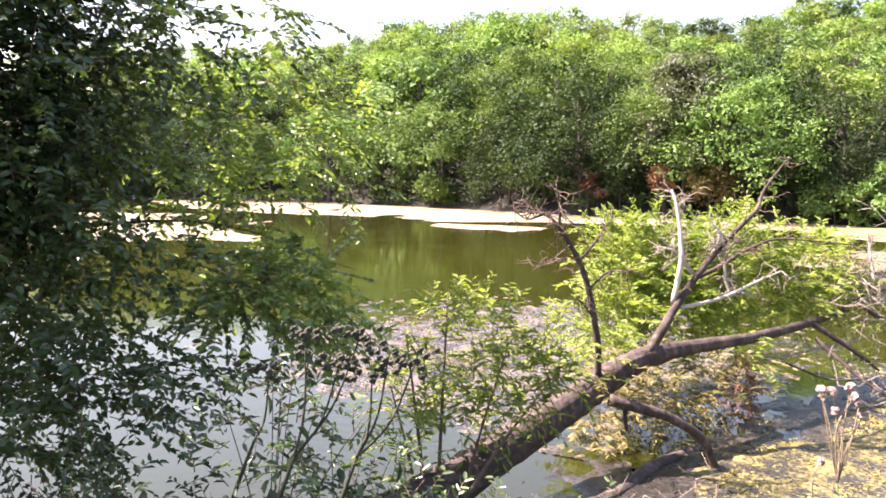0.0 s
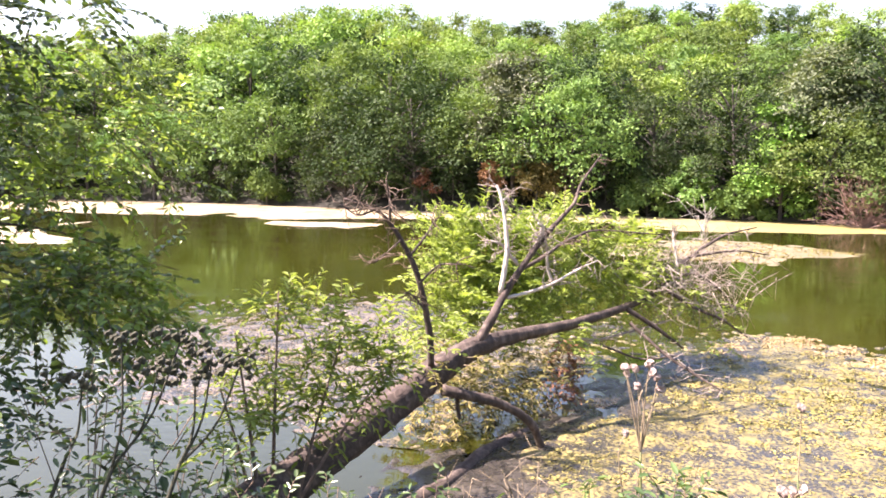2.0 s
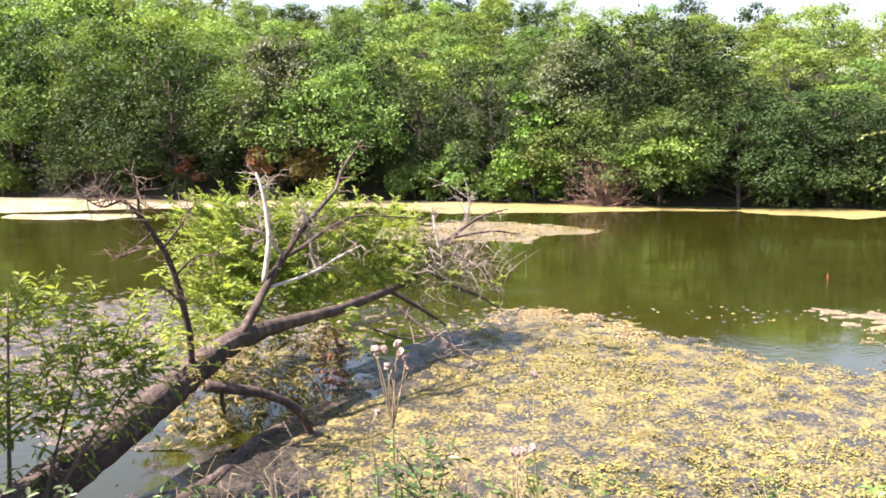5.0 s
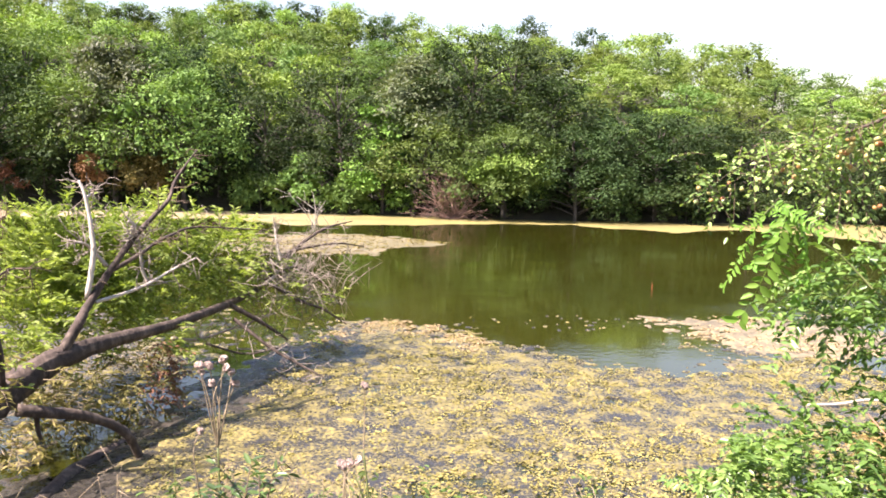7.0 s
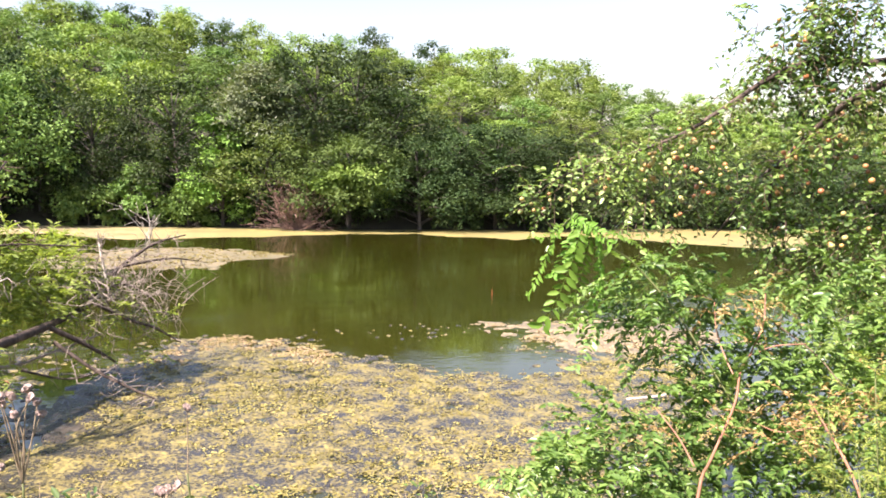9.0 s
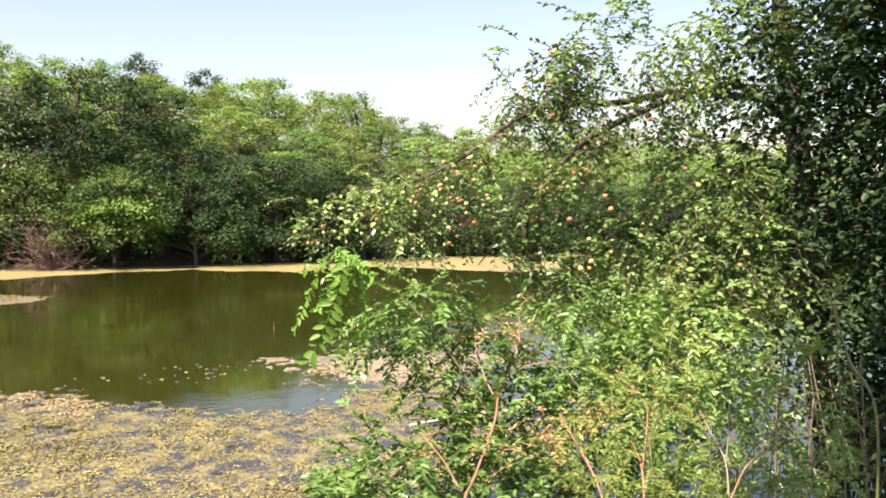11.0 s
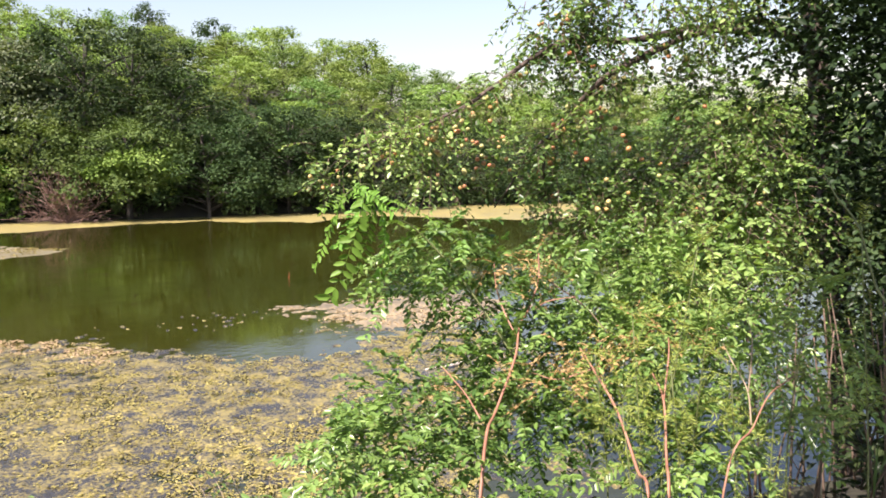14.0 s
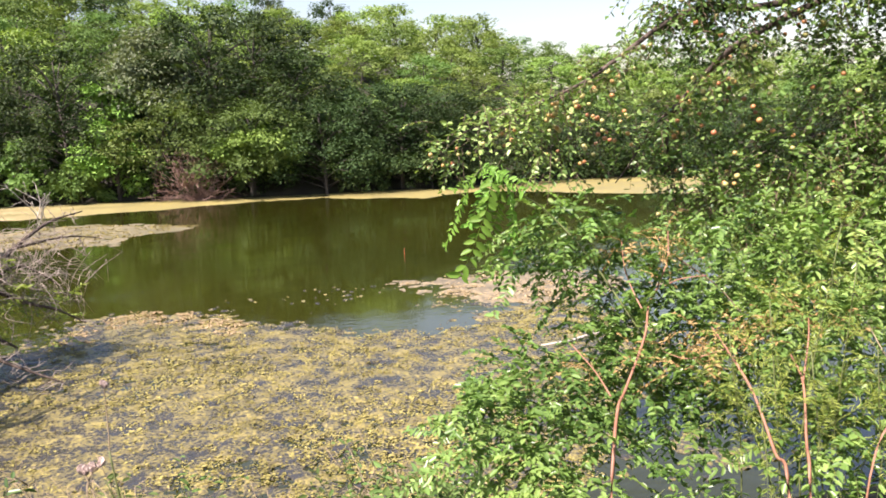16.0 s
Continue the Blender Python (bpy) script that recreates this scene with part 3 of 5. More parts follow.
NEAR_ROW, HILL = "far bank trees", "hillside trees"
FRONT, BACK = (0.2, 0.36), (0.28, 0.46)
kinds = [("broadleaf_tree", 11, 7.0, 3.4, 32, 280, 0.138, LEAF_MID, "dense mid-green broadleaf tree on the far bank", 0.3, NEAR_ROW, FRONT),
         ("broadleaf_tree", 12, 7.4, 3.6, 34, 280, 0.14, LEAF_DEEP, "dense dark green broadleaf tree on the far bank", 0.13, NEAR_ROW, FRONT),
         ("broadleaf_tree", 13, 6.4, 3.1, 30, 290, 0.135, LEAF_LIGHT, "sunlit light green broadleaf tree on the far bank", 0.32, NEAR_ROW, FRONT),
         ("broadleaf_tree", 14, 7.6, 3.1, 30, 280, 0.14, LEAF_PALE, "pale grey-green broadleaf tree on the far bank", 0.3, NEAR_ROW, FRONT),
         ("broadleaf_tree", 21, 8.0, 3.2, 18, 190, 0.24, LEAF_MID, "leafy mid-green tree on the wooded hillside", 0.16, HILL, BACK),
         ("broadleaf_tree", 22, 8.0, 3.4, 19, 190, 0.24, LEAF_HILL, "sunlit yellow-green tree on the wooded hillside", 0.16, HILL, BACK),
         ("broadleaf_tree", 23, 8.0, 3.0, 19, 200, 0.23, LEAF_DEEP, "dark green tree on the wooded hillside", 0.2, HILL, BACK),
         ("shore_bush", 24, 2.6, 1.8, 10, 130, 0.16, LEAF_DEEP, "low bush, coloured dark green for the shade under the far trees", 0.05, "far shore bushes", (0.3, 0.5))]
protos = [far_tree(n, sd, h, sp, lb, pl, lf, mt, lab, low, gr, (-200, -200, -60), clump=cl) for n, sd, h, sp, lb, pl, lf, mt, lab, low, gr, cl in kinds]
rng = np.random.default_rng(5)


def plant(k, turn, away, high, wide=0.0):
    """Sets one of the tree kinds at a bearing and distance, grown to the given height."""
    x, y, z = by_turn(turn, away)
    s = high / kinds[k][2]
    root = copy_thing(protos[k], pose(x, y, z - 0.1, 0, 0, rng.uniform(0, 360)))
    w = wide or min(max(s, 0.8 if k < 4 else 0.62), 1.25) * rng.uniform(0.95, 1.15)
    root.scale = (w, w, s)
    return root


CREST_TURN = [-62, -50, -38, -34.3, -30.5, -26.5, -22, -18, -12.7, -8.3, -3, 0.7, 5.6, 9, 14, 17, 22.2, 25, 29, 33, 36.4, 42, 50, 60]
CREST_UP = [4.0, 4.8, 5.8, 6.5, 8.0, 7.9, 8.3, 8.2, 9.4, 9.5, 10.6, 10.3, 10.5, 9.9, 9.8, 9.8, 10.6, 10.7, 10.0, 9.3, 8.3, 7.9, 7.4, 6.6]
turn = 60.0
while turn > -72:
    k = int(rng.choice(4, p=[0.4, 0.32, 0.2, 0.08] if turn > -9 else [0.14, 0.82, 0.02, 0.02]))
    away = shore_at(turn) + (rng.uniform(-0.1, 1.3) if turn > -8 else rng.uniform(-0.7, 0.4))
    plant(k, turn, away, rng.uniform(5.4, 7.4) * float(np.interp(turn, [-30, -8, 4], [0.66, 0.8, 1.0])))
    turn -= rng.uniform(3.2, 4.6) / away * 57.3
# low bushes whose dark leaf colour paints the shaded band along the shore
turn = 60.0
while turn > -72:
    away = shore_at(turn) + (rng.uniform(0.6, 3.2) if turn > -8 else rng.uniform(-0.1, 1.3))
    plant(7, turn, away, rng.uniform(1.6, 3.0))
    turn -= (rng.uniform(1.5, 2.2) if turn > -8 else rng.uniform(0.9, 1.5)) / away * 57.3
for row, share, low_share, gapw in ((5, 0.77, 0.28, 4.2), (9, 0.86, 0.48, 4.0), (13, 0.9, 0.64, 4.0), (17.5, 0.95, 0.78, 4.0), (23, 0.98, 0.9, 4.0), (30, 1.0, 1.0, 3.4)):
    turn = 54.0 + row * 0.1
    while turn > -64:
        away = shore_at(turn) + row + rng.uniform(-1.5, 1.5)
        x, y, z = by_turn(turn, away)
        up = np.interp(turn, CREST_TURN, CREST_UP) * np.interp(turn, [-12, 2], [low_share, share]) + rng.normal(0, 0.3) + (0.5 if row > 20 else 0.2)
        top = EYE.z + away * math.tan(radians(up)) - z
        k = int(rng.choice(7, p=[0.2, 0.2, 0.1, 0.06, 0.22, 0.2, 0.02])) if row == 5 and turn > -9 else int(rng.choice([0, 1, 4, 5], p=[0.2, 0.45, 0.2, 0.15])) if row == 5 else int(rng.choice([4, 5, 6], p=[0.32, 0.6, 0.08] if turn > -6 else [0.2, 0.77, 0.03]))
        plant(k, turn, away, min(max(top * 1.05, 3.0), 12.0))
        turn -= rng.uniform(0.75, 1.15) * gapw / away * 57.3
# trees that stand out along the crest
for k, turn, away, up, wide in ((6, 0.7, 74, 10.9, 0.85), (6, -16.1, 70, 10.3, 0.6), (6, -20.4, 70, 9.5, 0.72), (5, -24.2, 72, 9.0, 1.0), (5, 5.6, 62, 10.5, 0.9),
                                (5, -3.2, 62, 10.5, 0.8), (5, -30.5, 70, 8.2, 1.0), (5, 33.0, 60, 9.3, 0.7), (4, 25, 58, 10.6, 1.0)):
    x, y, z = by_turn(turn, away)
    plant(k, turn, away, (EYE.z + away * math.tan(radians(up + 0.3)) - z) * 1.04, wide)
# the broad dark crown behind the dead bush, and darker trees along the same shore
for k, turn, back, high, wide in ((1, -11.6, 2.2, 7.4, 1.1), (1, -14.6, 3.0, 7.0, 1.05), (1, -17.6, 1.4, 5.6, 1.0), (1, -22.4, 0.9, 5.0, 0.95), (1, -26.5, 0.9, 4.6, 0.95), (1, 21.0, 2.0, 8.6, 1.25), (1, 8.6, 2.2, 7.6, 1.1)):
    plant(k, turn, shore_at(turn) + back, high, wide)
for root in protos:
    for o in list(root.children_recursive) + [root]:
        bpy.data.objects.remove(o)

# single trees and shrubs at the water's edge
def shore_tree(turn, back, *spec, **more):
    x, y, z = by_turn(turn, shore_at(turn) + back)
    return far_tree(*spec, at=(x, y, z - 0.05), **more)


shore_tree(-5.5, 0.0, "bright_tree", 31, 5.6, 1.5, 15, 480, 0.165, LEAF_BRIGHT, "bright yellow-green young tree at the far water's edge", 0.12)
shore_tree(12.7, 0.6, "pale_tree", 32, 8.2, 2.6, 18, 540, 0.18, LEAF_PALE, "pale silvery green tree on the far bank", 0.25)
shore_tree(-7.9, 2.0, "pale_tree", 33, 6.8, 2.2, 15, 500, 0.18, LEAF_PALE, "pale silvery green tree among darker ones", 0.4)
shore_tree(-14.4, 0.0, "overhanging_tree", 34, 3.4, 1.1, 5, 500, 0.16, LEAF_BRIGHT, "light green low tree reaching over the far water", 0.62,
           extra=[(-0.9, -1.6, 2.2, 0.75), (0.1, -1.9, 2.3, 0.85), (1.0, -1.7, 2.2, 0.75), (-1.6, -1.5, 2.0, 0.5), (0.5, -1.2, 1.6, 0.7), (-0.6, -1.0, 1.5, 0.7), (1.5, -0.8, 1.8, 0.7)])
for turn, high, wide, sd in ((3.1, 2.2, 1.2, 35), (30.2, 2.3, 1.3, 36), (0.2, 3.2, 1.0, 37), (-3.2, 2.2, 1.0, 41)):
    shore_tree(turn, -0.5, "shrub", sd, high, wide, 8, 360, 0.155, LEAF_LIGHT, "rounded light green shrub at the far water's edge", 0.2, group="shore shrubs")
shore_tree(14.4, -0.9, "rusty_shrub", 42, 3.2, 0.8, 4, 320, 0.16, LEAF_RUST, "rust-brown withered shrub on the far bank", 0.6)
shore_tree(11.0, -0.5, "shrub", 44, 3.0, 1.5, 8, 330, 0.16, LEAF_OLIVE, "yellowish green shrub at the far water's edge", 0.45, group="shore shrubs")
shore_tree(19.2, -0.6, "rusty_shrub", 43, 2.7, 0.8, 4, 160, 0.13, LEAF_RUST, "rust-brown withered shrub on the far bank", 0.5)


def dead_bush(name, at, reach, high, count, mat, label, seed):
    rng = np.random.default_rng(seed)
    root = thing(name, at, label, "bush")
    for _ in range(count):
        wood = Geo()
        d = unit(rng.normal(0, 1, 3) * [0.9, 0.9, 0.5] + [0, 0, 0.9])
        L = high * rng.uniform(0.5, 1.1)
        p1 = d * L * 0.5 * [reach / high, reach / high, 1]
        p2 = d * L * [reach / high, reach / high, 1] + rng.normal(0, 0.15, 3) * L
        tube(wood, smooth_line([rng.normal(0, 0.12, 3) * [1, 1, 0], p1, p2], 3), [0.022, 0.006], 4)
        for _ in range(5):
            a = p1 + (p2 - p1) * rng.uniform(0, 0.9)
            b = a + unit(d + rng.normal(0, 0.7, 3)) * L * rng.uniform(0.2, 0.4)
            tube(wood, [a, (a + b) / 2 + rng.normal(0, 0.03, 3), b], [0.011, 0.004], 3)
        part("branch", wood, mat, root)
    return root


x, y, z = by_turn(-10.4, shore_at(-10.4) - 0.9)
dead_bush("dead_bush", (x, y, -0.05), 1.75, 2.3, 130, DEAD_RED, "reddish dead bush standing at the water's edge", 51)
x, y, z = by_turn(-0.7, 31.5)
dead_bush("dead_snag", (x, y, -0.05), 0.9, 1.7, 7, BLEACHED, "bleached dead branches sticking out of the water", 52)
x, y, z = by_turn(8.8, shore_at(8.8) - 0.2)
dead_bush("dead_snag", (x, y, -0.05), 0.9, 3.6, 6, FAR_BARK, "grey dead sapling standing at the far bank", 53)


# ---- fallen tree ----
def limb(name, parent, pts, radii, mat, sides=7, label="", wobble=0.06, seed=1, ridge=0.0):
    g = Geo()
    tube(g, smooth_line(np.asarray(pts, float), 6), radii, sides, wobble, np.random.default_rng(seed), ridge)
    return part(name, g, mat, parent, label, not ridge)


fallen = tagged(new("fallen_tree"), "half-fallen willow with dark ridged bark leaning out over the water", "tree")
TRUNK = [(-3.2, 3.0, 0.34), (-3.0, 3.6, 0.33), (-2.81, 4.2, 0.33), (-2.73, 4.9, 0.36), (-2.6, 5.5, 0.46), (-2.42, 6.1, 0.59), (-2.27, 6.5, 0.72), (-2.08, 6.85, 0.82), (-1.84, 7.4, 0.83),
         (-1.44, 8.2, 0.81), (-1.0, 9.1, 0.85), (-0.71, 9.7, 0.92)]
limb("trunk", fallen, TRUNK, [0.16, 0.15, 0.145, 0.135, 0.127, 0.118, 0.106, 0.085, 0.058, 0.048, 0.037, 0.026], BARK, 26, wobble=0.09, ridge=0.13)
rng = np.random.default_rng(61)
BONE = "bleached bare branch"
BOUGHS = [("branch", [(-2.07, 6.85, 0.86), (-1.97, 7.01, 1.08), (-1.93, 7.17, 1.21), (-1.81, 7.33, 1.44), (-1.63, 7.49, 1.73), (-1.5, 7.66, 1.9), (-1.39, 7.82, 2.05), (-1.35, 7.98, 2.23), (-1.2, 8.3, 2.51)], [0.046, 0.035, 0.025, 0.018, 0.008], BARK, ""),
          ("dead_branch", [(-1.95, 7.2, 1.25), (-1.9, 7.22, 1.6), (-1.91, 7.24, 1.75), (-1.93, 7.26, 1.9), (-1.97, 7.28, 2.1), (-2.02, 7.3, 2.22)], [0.024, 0.02, 0.011], BLEACHED, BONE),
          ("dead_branch", [(-1.97, 7.3, 2.07), (-1.93, 7.35, 2.12), (-1.88, 7.4, 2.17)], [0.01, 0.005], BLEACHED, BONE),
          ("dead_branch", [(-1.84, 7.4, 1.49), (-1.92, 7.33, 1.61), (-1.97, 7.27, 1.69), (-2.04, 7.2, 1.72)], [0.017, 0.014, 0.007], BLEACHED, BONE),
          ("dead_branch", [(-1.75, 7.5, 1.57), (-1.65, 7.47, 1.73), (-1.62, 7.43, 1.84), (-1.66, 7.4, 1.88)], [0.018, 0.02, 0.012], BLEACHED, BONE),
          ("dead_branch", [(-1.56, 7.7, 1.29), (-1.61, 7.67, 1.44), (-1.61, 7.63, 1.61), (-1.62, 7.6, 1.72)], [0.016, 0.013, 0.006], BLEACHED, BONE),
          ("dead_branch", [(-1.89, 7.2, 1.21), (-1.73, 7.4, 1.24), (-1.55, 7.6, 1.3), (-1.37, 7.8, 1.4), (-1.18, 8.0, 1.49)], [0.017, 0.014, 0.006], BLEACHED, BONE),
          ("branch", [(-1.83, 7.4, 1.43), (-1.64, 7.68, 1.55), (-1.53, 7.96, 1.64), (-1.43, 8.24, 1.69), (-1.24, 8.52, 1.74), (-0.6, 8.8, 1.69)], [0.02, 0.016, 0.006], BARK, ""),
          ("branch", [(-2.31, 6.3, 0.77), (-2.3, 6.24, 1.01), (-2.32, 6.19, 1.24), (-2.35, 6.13, 1.47), (-2.41, 6.07, 1.69), (-2.54, 6.01, 1.93), (-2.65, 5.96, 2.05), (-2.89, 5.9, 2.14)], [0.03, 0.026, 0.02, 0.006], BARK, ""),
          ("branch", [(-2.42, 6.1, 1.69), (-2.32, 6.2, 1.85), (-2.28, 6.3, 1.97)], [0.012, 0.005], BARK, ""),
          ("branch", [(-2.55, 6.0, 1.95), (-2.53, 5.95, 2.12), (-2.54, 5.9, 2.28)], [0.012, 0.005], BARK, ""),
          ("branch", [(-2.46, 6.0, 1.82), (-2.61, 5.9, 1.67), (-2.65, 5.8, 1.66)], [0.009, 0.004], BARK, ""),
          ("branch", [(-2.63, 5.9, 2.06), (-2.73, 5.8, 2.02), (-2.83, 5.7, 2.11)], [0.01, 0.004], BARK, ""),
          ("branch", [(-2.34, 6.1, 1.48), (-2.24, 6.25, 1.6), (-2.13, 6.4, 1.61)], [0.01, 0.004], BARK, ""),
          ("branch", [(-2.29, 6.1, 1.26), (-2.39, 6.0, 1.41), (-2.44, 5.9, 1.38)], [0.009, 0.004], BARK, ""),
          ("branch", [(-0.71, 9.7, 0.92), (-0.44, 9.97, 1.22), (-0.3, 10.25, 1.33), (0.06, 10.53, 1.56), (0.45, 10.8, 1.65)], [0.036, 0.03, 0.02, 0.007], BARK, ""),
          ("branch", [(-0.34, 10.0, 1.34), (0.2, 10.3, 1.4), (0.59, 10.6, 1.33)], [0.018, 0.006], BARK, ""),
          ("branch", [(-0.71, 9.7, 0.92), (-0.47, 9.77, 1.14), (-0.51, 9.83, 1.51), (-0.54, 9.9, 1.71)], [0.022, 0.016, 0.006], BLEACHED, "grey bare branch"),
          ("branch", [(-1.0, 9.1, 0.85), (-0.65, 9.2, 0.62), (-0.36, 9.3, 0.39)], [0.03, 0.024, 0.012], BARK, ""),
          ("branch", [(-0.93, 9.0, 0.7), (-0.54, 8.87, 0.41), (-0.23, 8.73, 0.25), (0.02, 8.6, 0.14)], [0.022, 0.016, 0.008], BARK, ""),
          ("branch", [(-0.57, 9.6, 0.99), (-0.23, 9.67, 0.78), (0.05, 9.73, 0.66), (0.33, 9.8, 0.46)], [0.024, 0.018, 0.008], BARK, ""),
          ("branch", [(-0.67, 9.7, 0.94), (-0.3, 9.87, 1.16), (0.05, 10.03, 0.93), (0.28, 10.2, 0.61)], [0.018, 0.013, 0.005], BARK, ""),
          ("branch", [(-0.5, 9.5, 0.67), (-0.94, 9.1, 0.58), (-1.27, 8.7, 0.55), (-1.46, 8.3, 0.65)], [0.008, 0.014, 0.02], DRY_TWIG, ""),
          ("branch", [(-1.2, 8.6, 0.53), (-0.79, 8.75, 0.37), (-0.42, 8.9, 0.4)], [0.014, 0.006], BARK, ""),
          ("limb", [(-2.2, 6.25, 0.59), (-1.95, 6.4, 0.51), (-1.76, 6.55, 0.42), (-1.56, 6.7, 0.24), (-1.48, 6.8, 0.0)], [0.048, 0.042, 0.038, 0.032], BARK, ""),
          ("limb", [(-2.1, 6.35, 0.53), (-2.1, 6.35, 0.43), (-2.08, 6.35, 0.33)], [0.02, 0.015], BARK, "")]
for k, (nm, pts, rad, mt, lab) in enumerate(BOUGHS):
    limb(nm, fallen, pts, rad, mt, 7, lab, 0.1, 62 + k)
def crooked(geo, a, way, length, r):
    """A thin twig that bends at each joint."""
    pts = [np.asarray(a, float)]
    for k in range(4):
        way = unit(way + rng.normal(0, 0.42, 3))
        pts.append(pts[-1] + way * length / 4)
    tube(geo, pts, [r, r * 0.35], 4)
    return pts


twigs, dark_twigs = Geo(), Geo()
for k, (nm, pts, rad, mt, lab) in enumerate(BOUGHS[:-2]):
    line = smooth_line(pts, 5)
    geo = dark_twigs if 8 <= k <= 14 or k in (0, 7) else twigs
    for _ in range(18 if len(pts) > 3 else 9):
        a = line[rng.integers(len(line) // 3, len(line))]
        w = unit(rng.normal(0, 1, 3) + [0.1, 0, 0.15])
        L = rng.uniform(0.1, 0.34)
        joints = crooked(geo, a, w, L, 0.0055)
        crooked(geo, joints[2], unit(w + rng.normal(0, 0.8, 3)), L * 0.6, 0.0035)
        if rng.uniform() < 0.5:
            crooked(geo, joints[1], unit(w + rng.normal(0, 0.9, 3)), L * 0.5, 0.003)
part("twig_growth", dark_twigs, TWIG, fallen, "fine dark brown twigs")
for _ in range(300):   # tangle of fine twigs at the tip
    a = np.array([-0.45, 9.85, 1.1]) + rng.normal(0, 1, 3) * [0.33, 0.45, 0.2]
    w = unit(rng.normal(0, 1, 3) + [0.5, 0.2, 0.1])
    L = rng.uniform(0.2, 0.5)
    tube(twigs, smooth_line([a, a + w * L * 0.5 + rng.normal(0, 0.06, 3), a + w * L + rng.normal(0, 0.1, 3) - [0, 0, 0.1]], 3), [0.005, 0.002], 3)
part("twig_growth", twigs, DRY_TWIG, fallen, "fine dry grey twigs")


def ragged(p, grain=3.2, least=0.5):
    """Keeps the points of a cloud that fall in its thicker clumps."""
    return p[(fbm(p[:, 0] * grain + p[:, 2] * 1.3, p[:, 2] * grain + p[:, 1] * 2.1, 2) > least)]


def leaf_cloud(rng, stems, leaves, lobes, ways=(0, 0, 0.3), outward=0.7, length=(0.25, 0.5), clumps=0.0, **how):
    """Leafy shoots that start within the given lobes (centre, radii, count) and point outwards."""
    for c, r, n in lobes:
        p, d = in_ball(rng, n, c, r)
        if clumps:
            p = ragged(p, 2.6, clumps)
            n = len(p)
        w = unit(outward * (p - np.asarray(c)) / np.asarray(r) + np.asarray(ways) + rng.normal(0, 0.45, (n, 3)))
        sprigs(rng, stems, leaves, p, w, rng.uniform(*length, n), **how)


rng = np.random.default_rng(71)
stems, fresh = Geo(), Geo()
leaf_cloud(rng, stems, fresh, [((-2.68, 8.53, 1.3), (0.4, 0.4, 0.5), 180), ((-2.67, 8.13, 0.78), (0.36, 0.36, 0.4), 120), ((-2.25, 8.9, 1.25), (0.4, 0.4, 0.5), 165), ((-1.87, 9.35, 1.3), (0.45, 0.45, 0.5), 190), ((-1.13, 9.84, 1.2), (0.45, 0.45, 0.42), 150),
                              ((-1.75, 8.63, 0.64), (0.3, 0.3, 0.28), 34), ((-0.09, 10.17, 0.5), (0.25, 0.25, 0.22), 16), ((-0.5, 10.1, 0.85), (0.4, 0.4, 0.3), 26)],
           ways=(0, -0.1, 0.55), length=(0.3, 0.6), leaf=(0.088, 0.026), gap=0.0165, sag=0.25, maker=rhombs)
part("twig_growth", stems, GREEN_STEM, fallen)
part("foliage", fresh, LEAF_WILLOW, fallen, "fresh light green narrow leaves")
stems, sere = Geo(), Geo()
leaf_cloud(rng, stems, sere, [((-2.22, 7.22, 0.42), (0.3, 0.3, 0.34), 90), ((-1.64, 7.94, 0.27), (0.28, 0.25, 0.25), 60), ((-2.45, 7.0, 0.25), (0.35, 0.3, 0.25), 50), ((-2.3, 6.5, 0.75), (0.3, 0.3, 0.1), 12)],
           ways=(0, 0, 0.2), length=(0.2, 0.45), leaf=(0.08, 0.022), gap=0.02, sag=0.35, maker=rhombs)
part("twig_growth", stems, STRAW, fallen)
part("foliage", sere, LEAF_OLIVE, fallen, "yellowing narrow leaves under the trunk")
rust = Geo()
leaf_cloud(rng, None, rust, [((-1.46, 7.92, 0.48), (0.1, 0.1, 0.3), 60)], ways=(0, 0, -0.8), length=(0.12, 0.25), leaf=(0.06, 0.02), gap=0.02, maker=rhombs)
part("foliage", rust, LEAF_RUST, fallen, "dead orange-brown hanging leaves")
log = tagged(new("broken_log"), "dark broken log lying in the shallow water", "log")
limb("log_body", log, [(-2.25, 5.1, -0.04), (-2.12, 5.53, -0.01), (-2.0, 5.92, 0.0), (-1.91, 6.56, 0.0), (-1.7, 7.15, -0.01), (-1.57, 7.52, -0.03)], [0.06, 0.065, 0.06, 0.05, 0.035], BARK, 9, "", 0.12, 80)


# ---- sapling between the trunk and the tree on the bank ----
rng = np.random.default_rng(81)
sapling = tagged(new("sapling"), "light green willow sapling with narrow leaves at the water's edge", "sapling")
for k, tip in enumerate([(-3.05, 4.6, 1.35), (-2.86, 4.82, 1.58), (-2.5, 5.0, 1.25), (-3.1, 4.5, 1.0), (-2.2, 5.2, 1.1)]):
    base = np.array([-2.75, 4.3, -0.1]) + rng.normal(0, 0.08, 3) * [1, 1, 0]
    limb("stem", sapling, [base, (base + tip) / 2 + [0, 0, 0.08], tip], [0.016, 0.011, 0.005], TWIG, 5, "", 0.05, 82 + k)
stems, lv = Geo(), Geo()
leaf_cloud(rng, stems, lv, [((-2.69, 4.87, 1.2), (0.35, 0.35, 0.3), 75), ((-2.41, 5.03, 0.92), (0.29, 0.29, 0.27), 55), ((-2.86, 4.65, 0.85), (0.32, 0.32, 0.3), 55), ((-2.86, 4.82, 1.46), (0.13, 0.13, 0.15), 16), ((-2.26, 5.25, 1.11), (0.2, 0.2, 0.16), 22)],
           ways=(0, 0, 0.3), length=(0.18, 0.4), leaf=(0.07, 0.022), gap=0.024, sag=0.3)
part("twig_growth", stems, TWIG, sapling)
part("foliage", lv, LEAF_WILLOW, sapling)


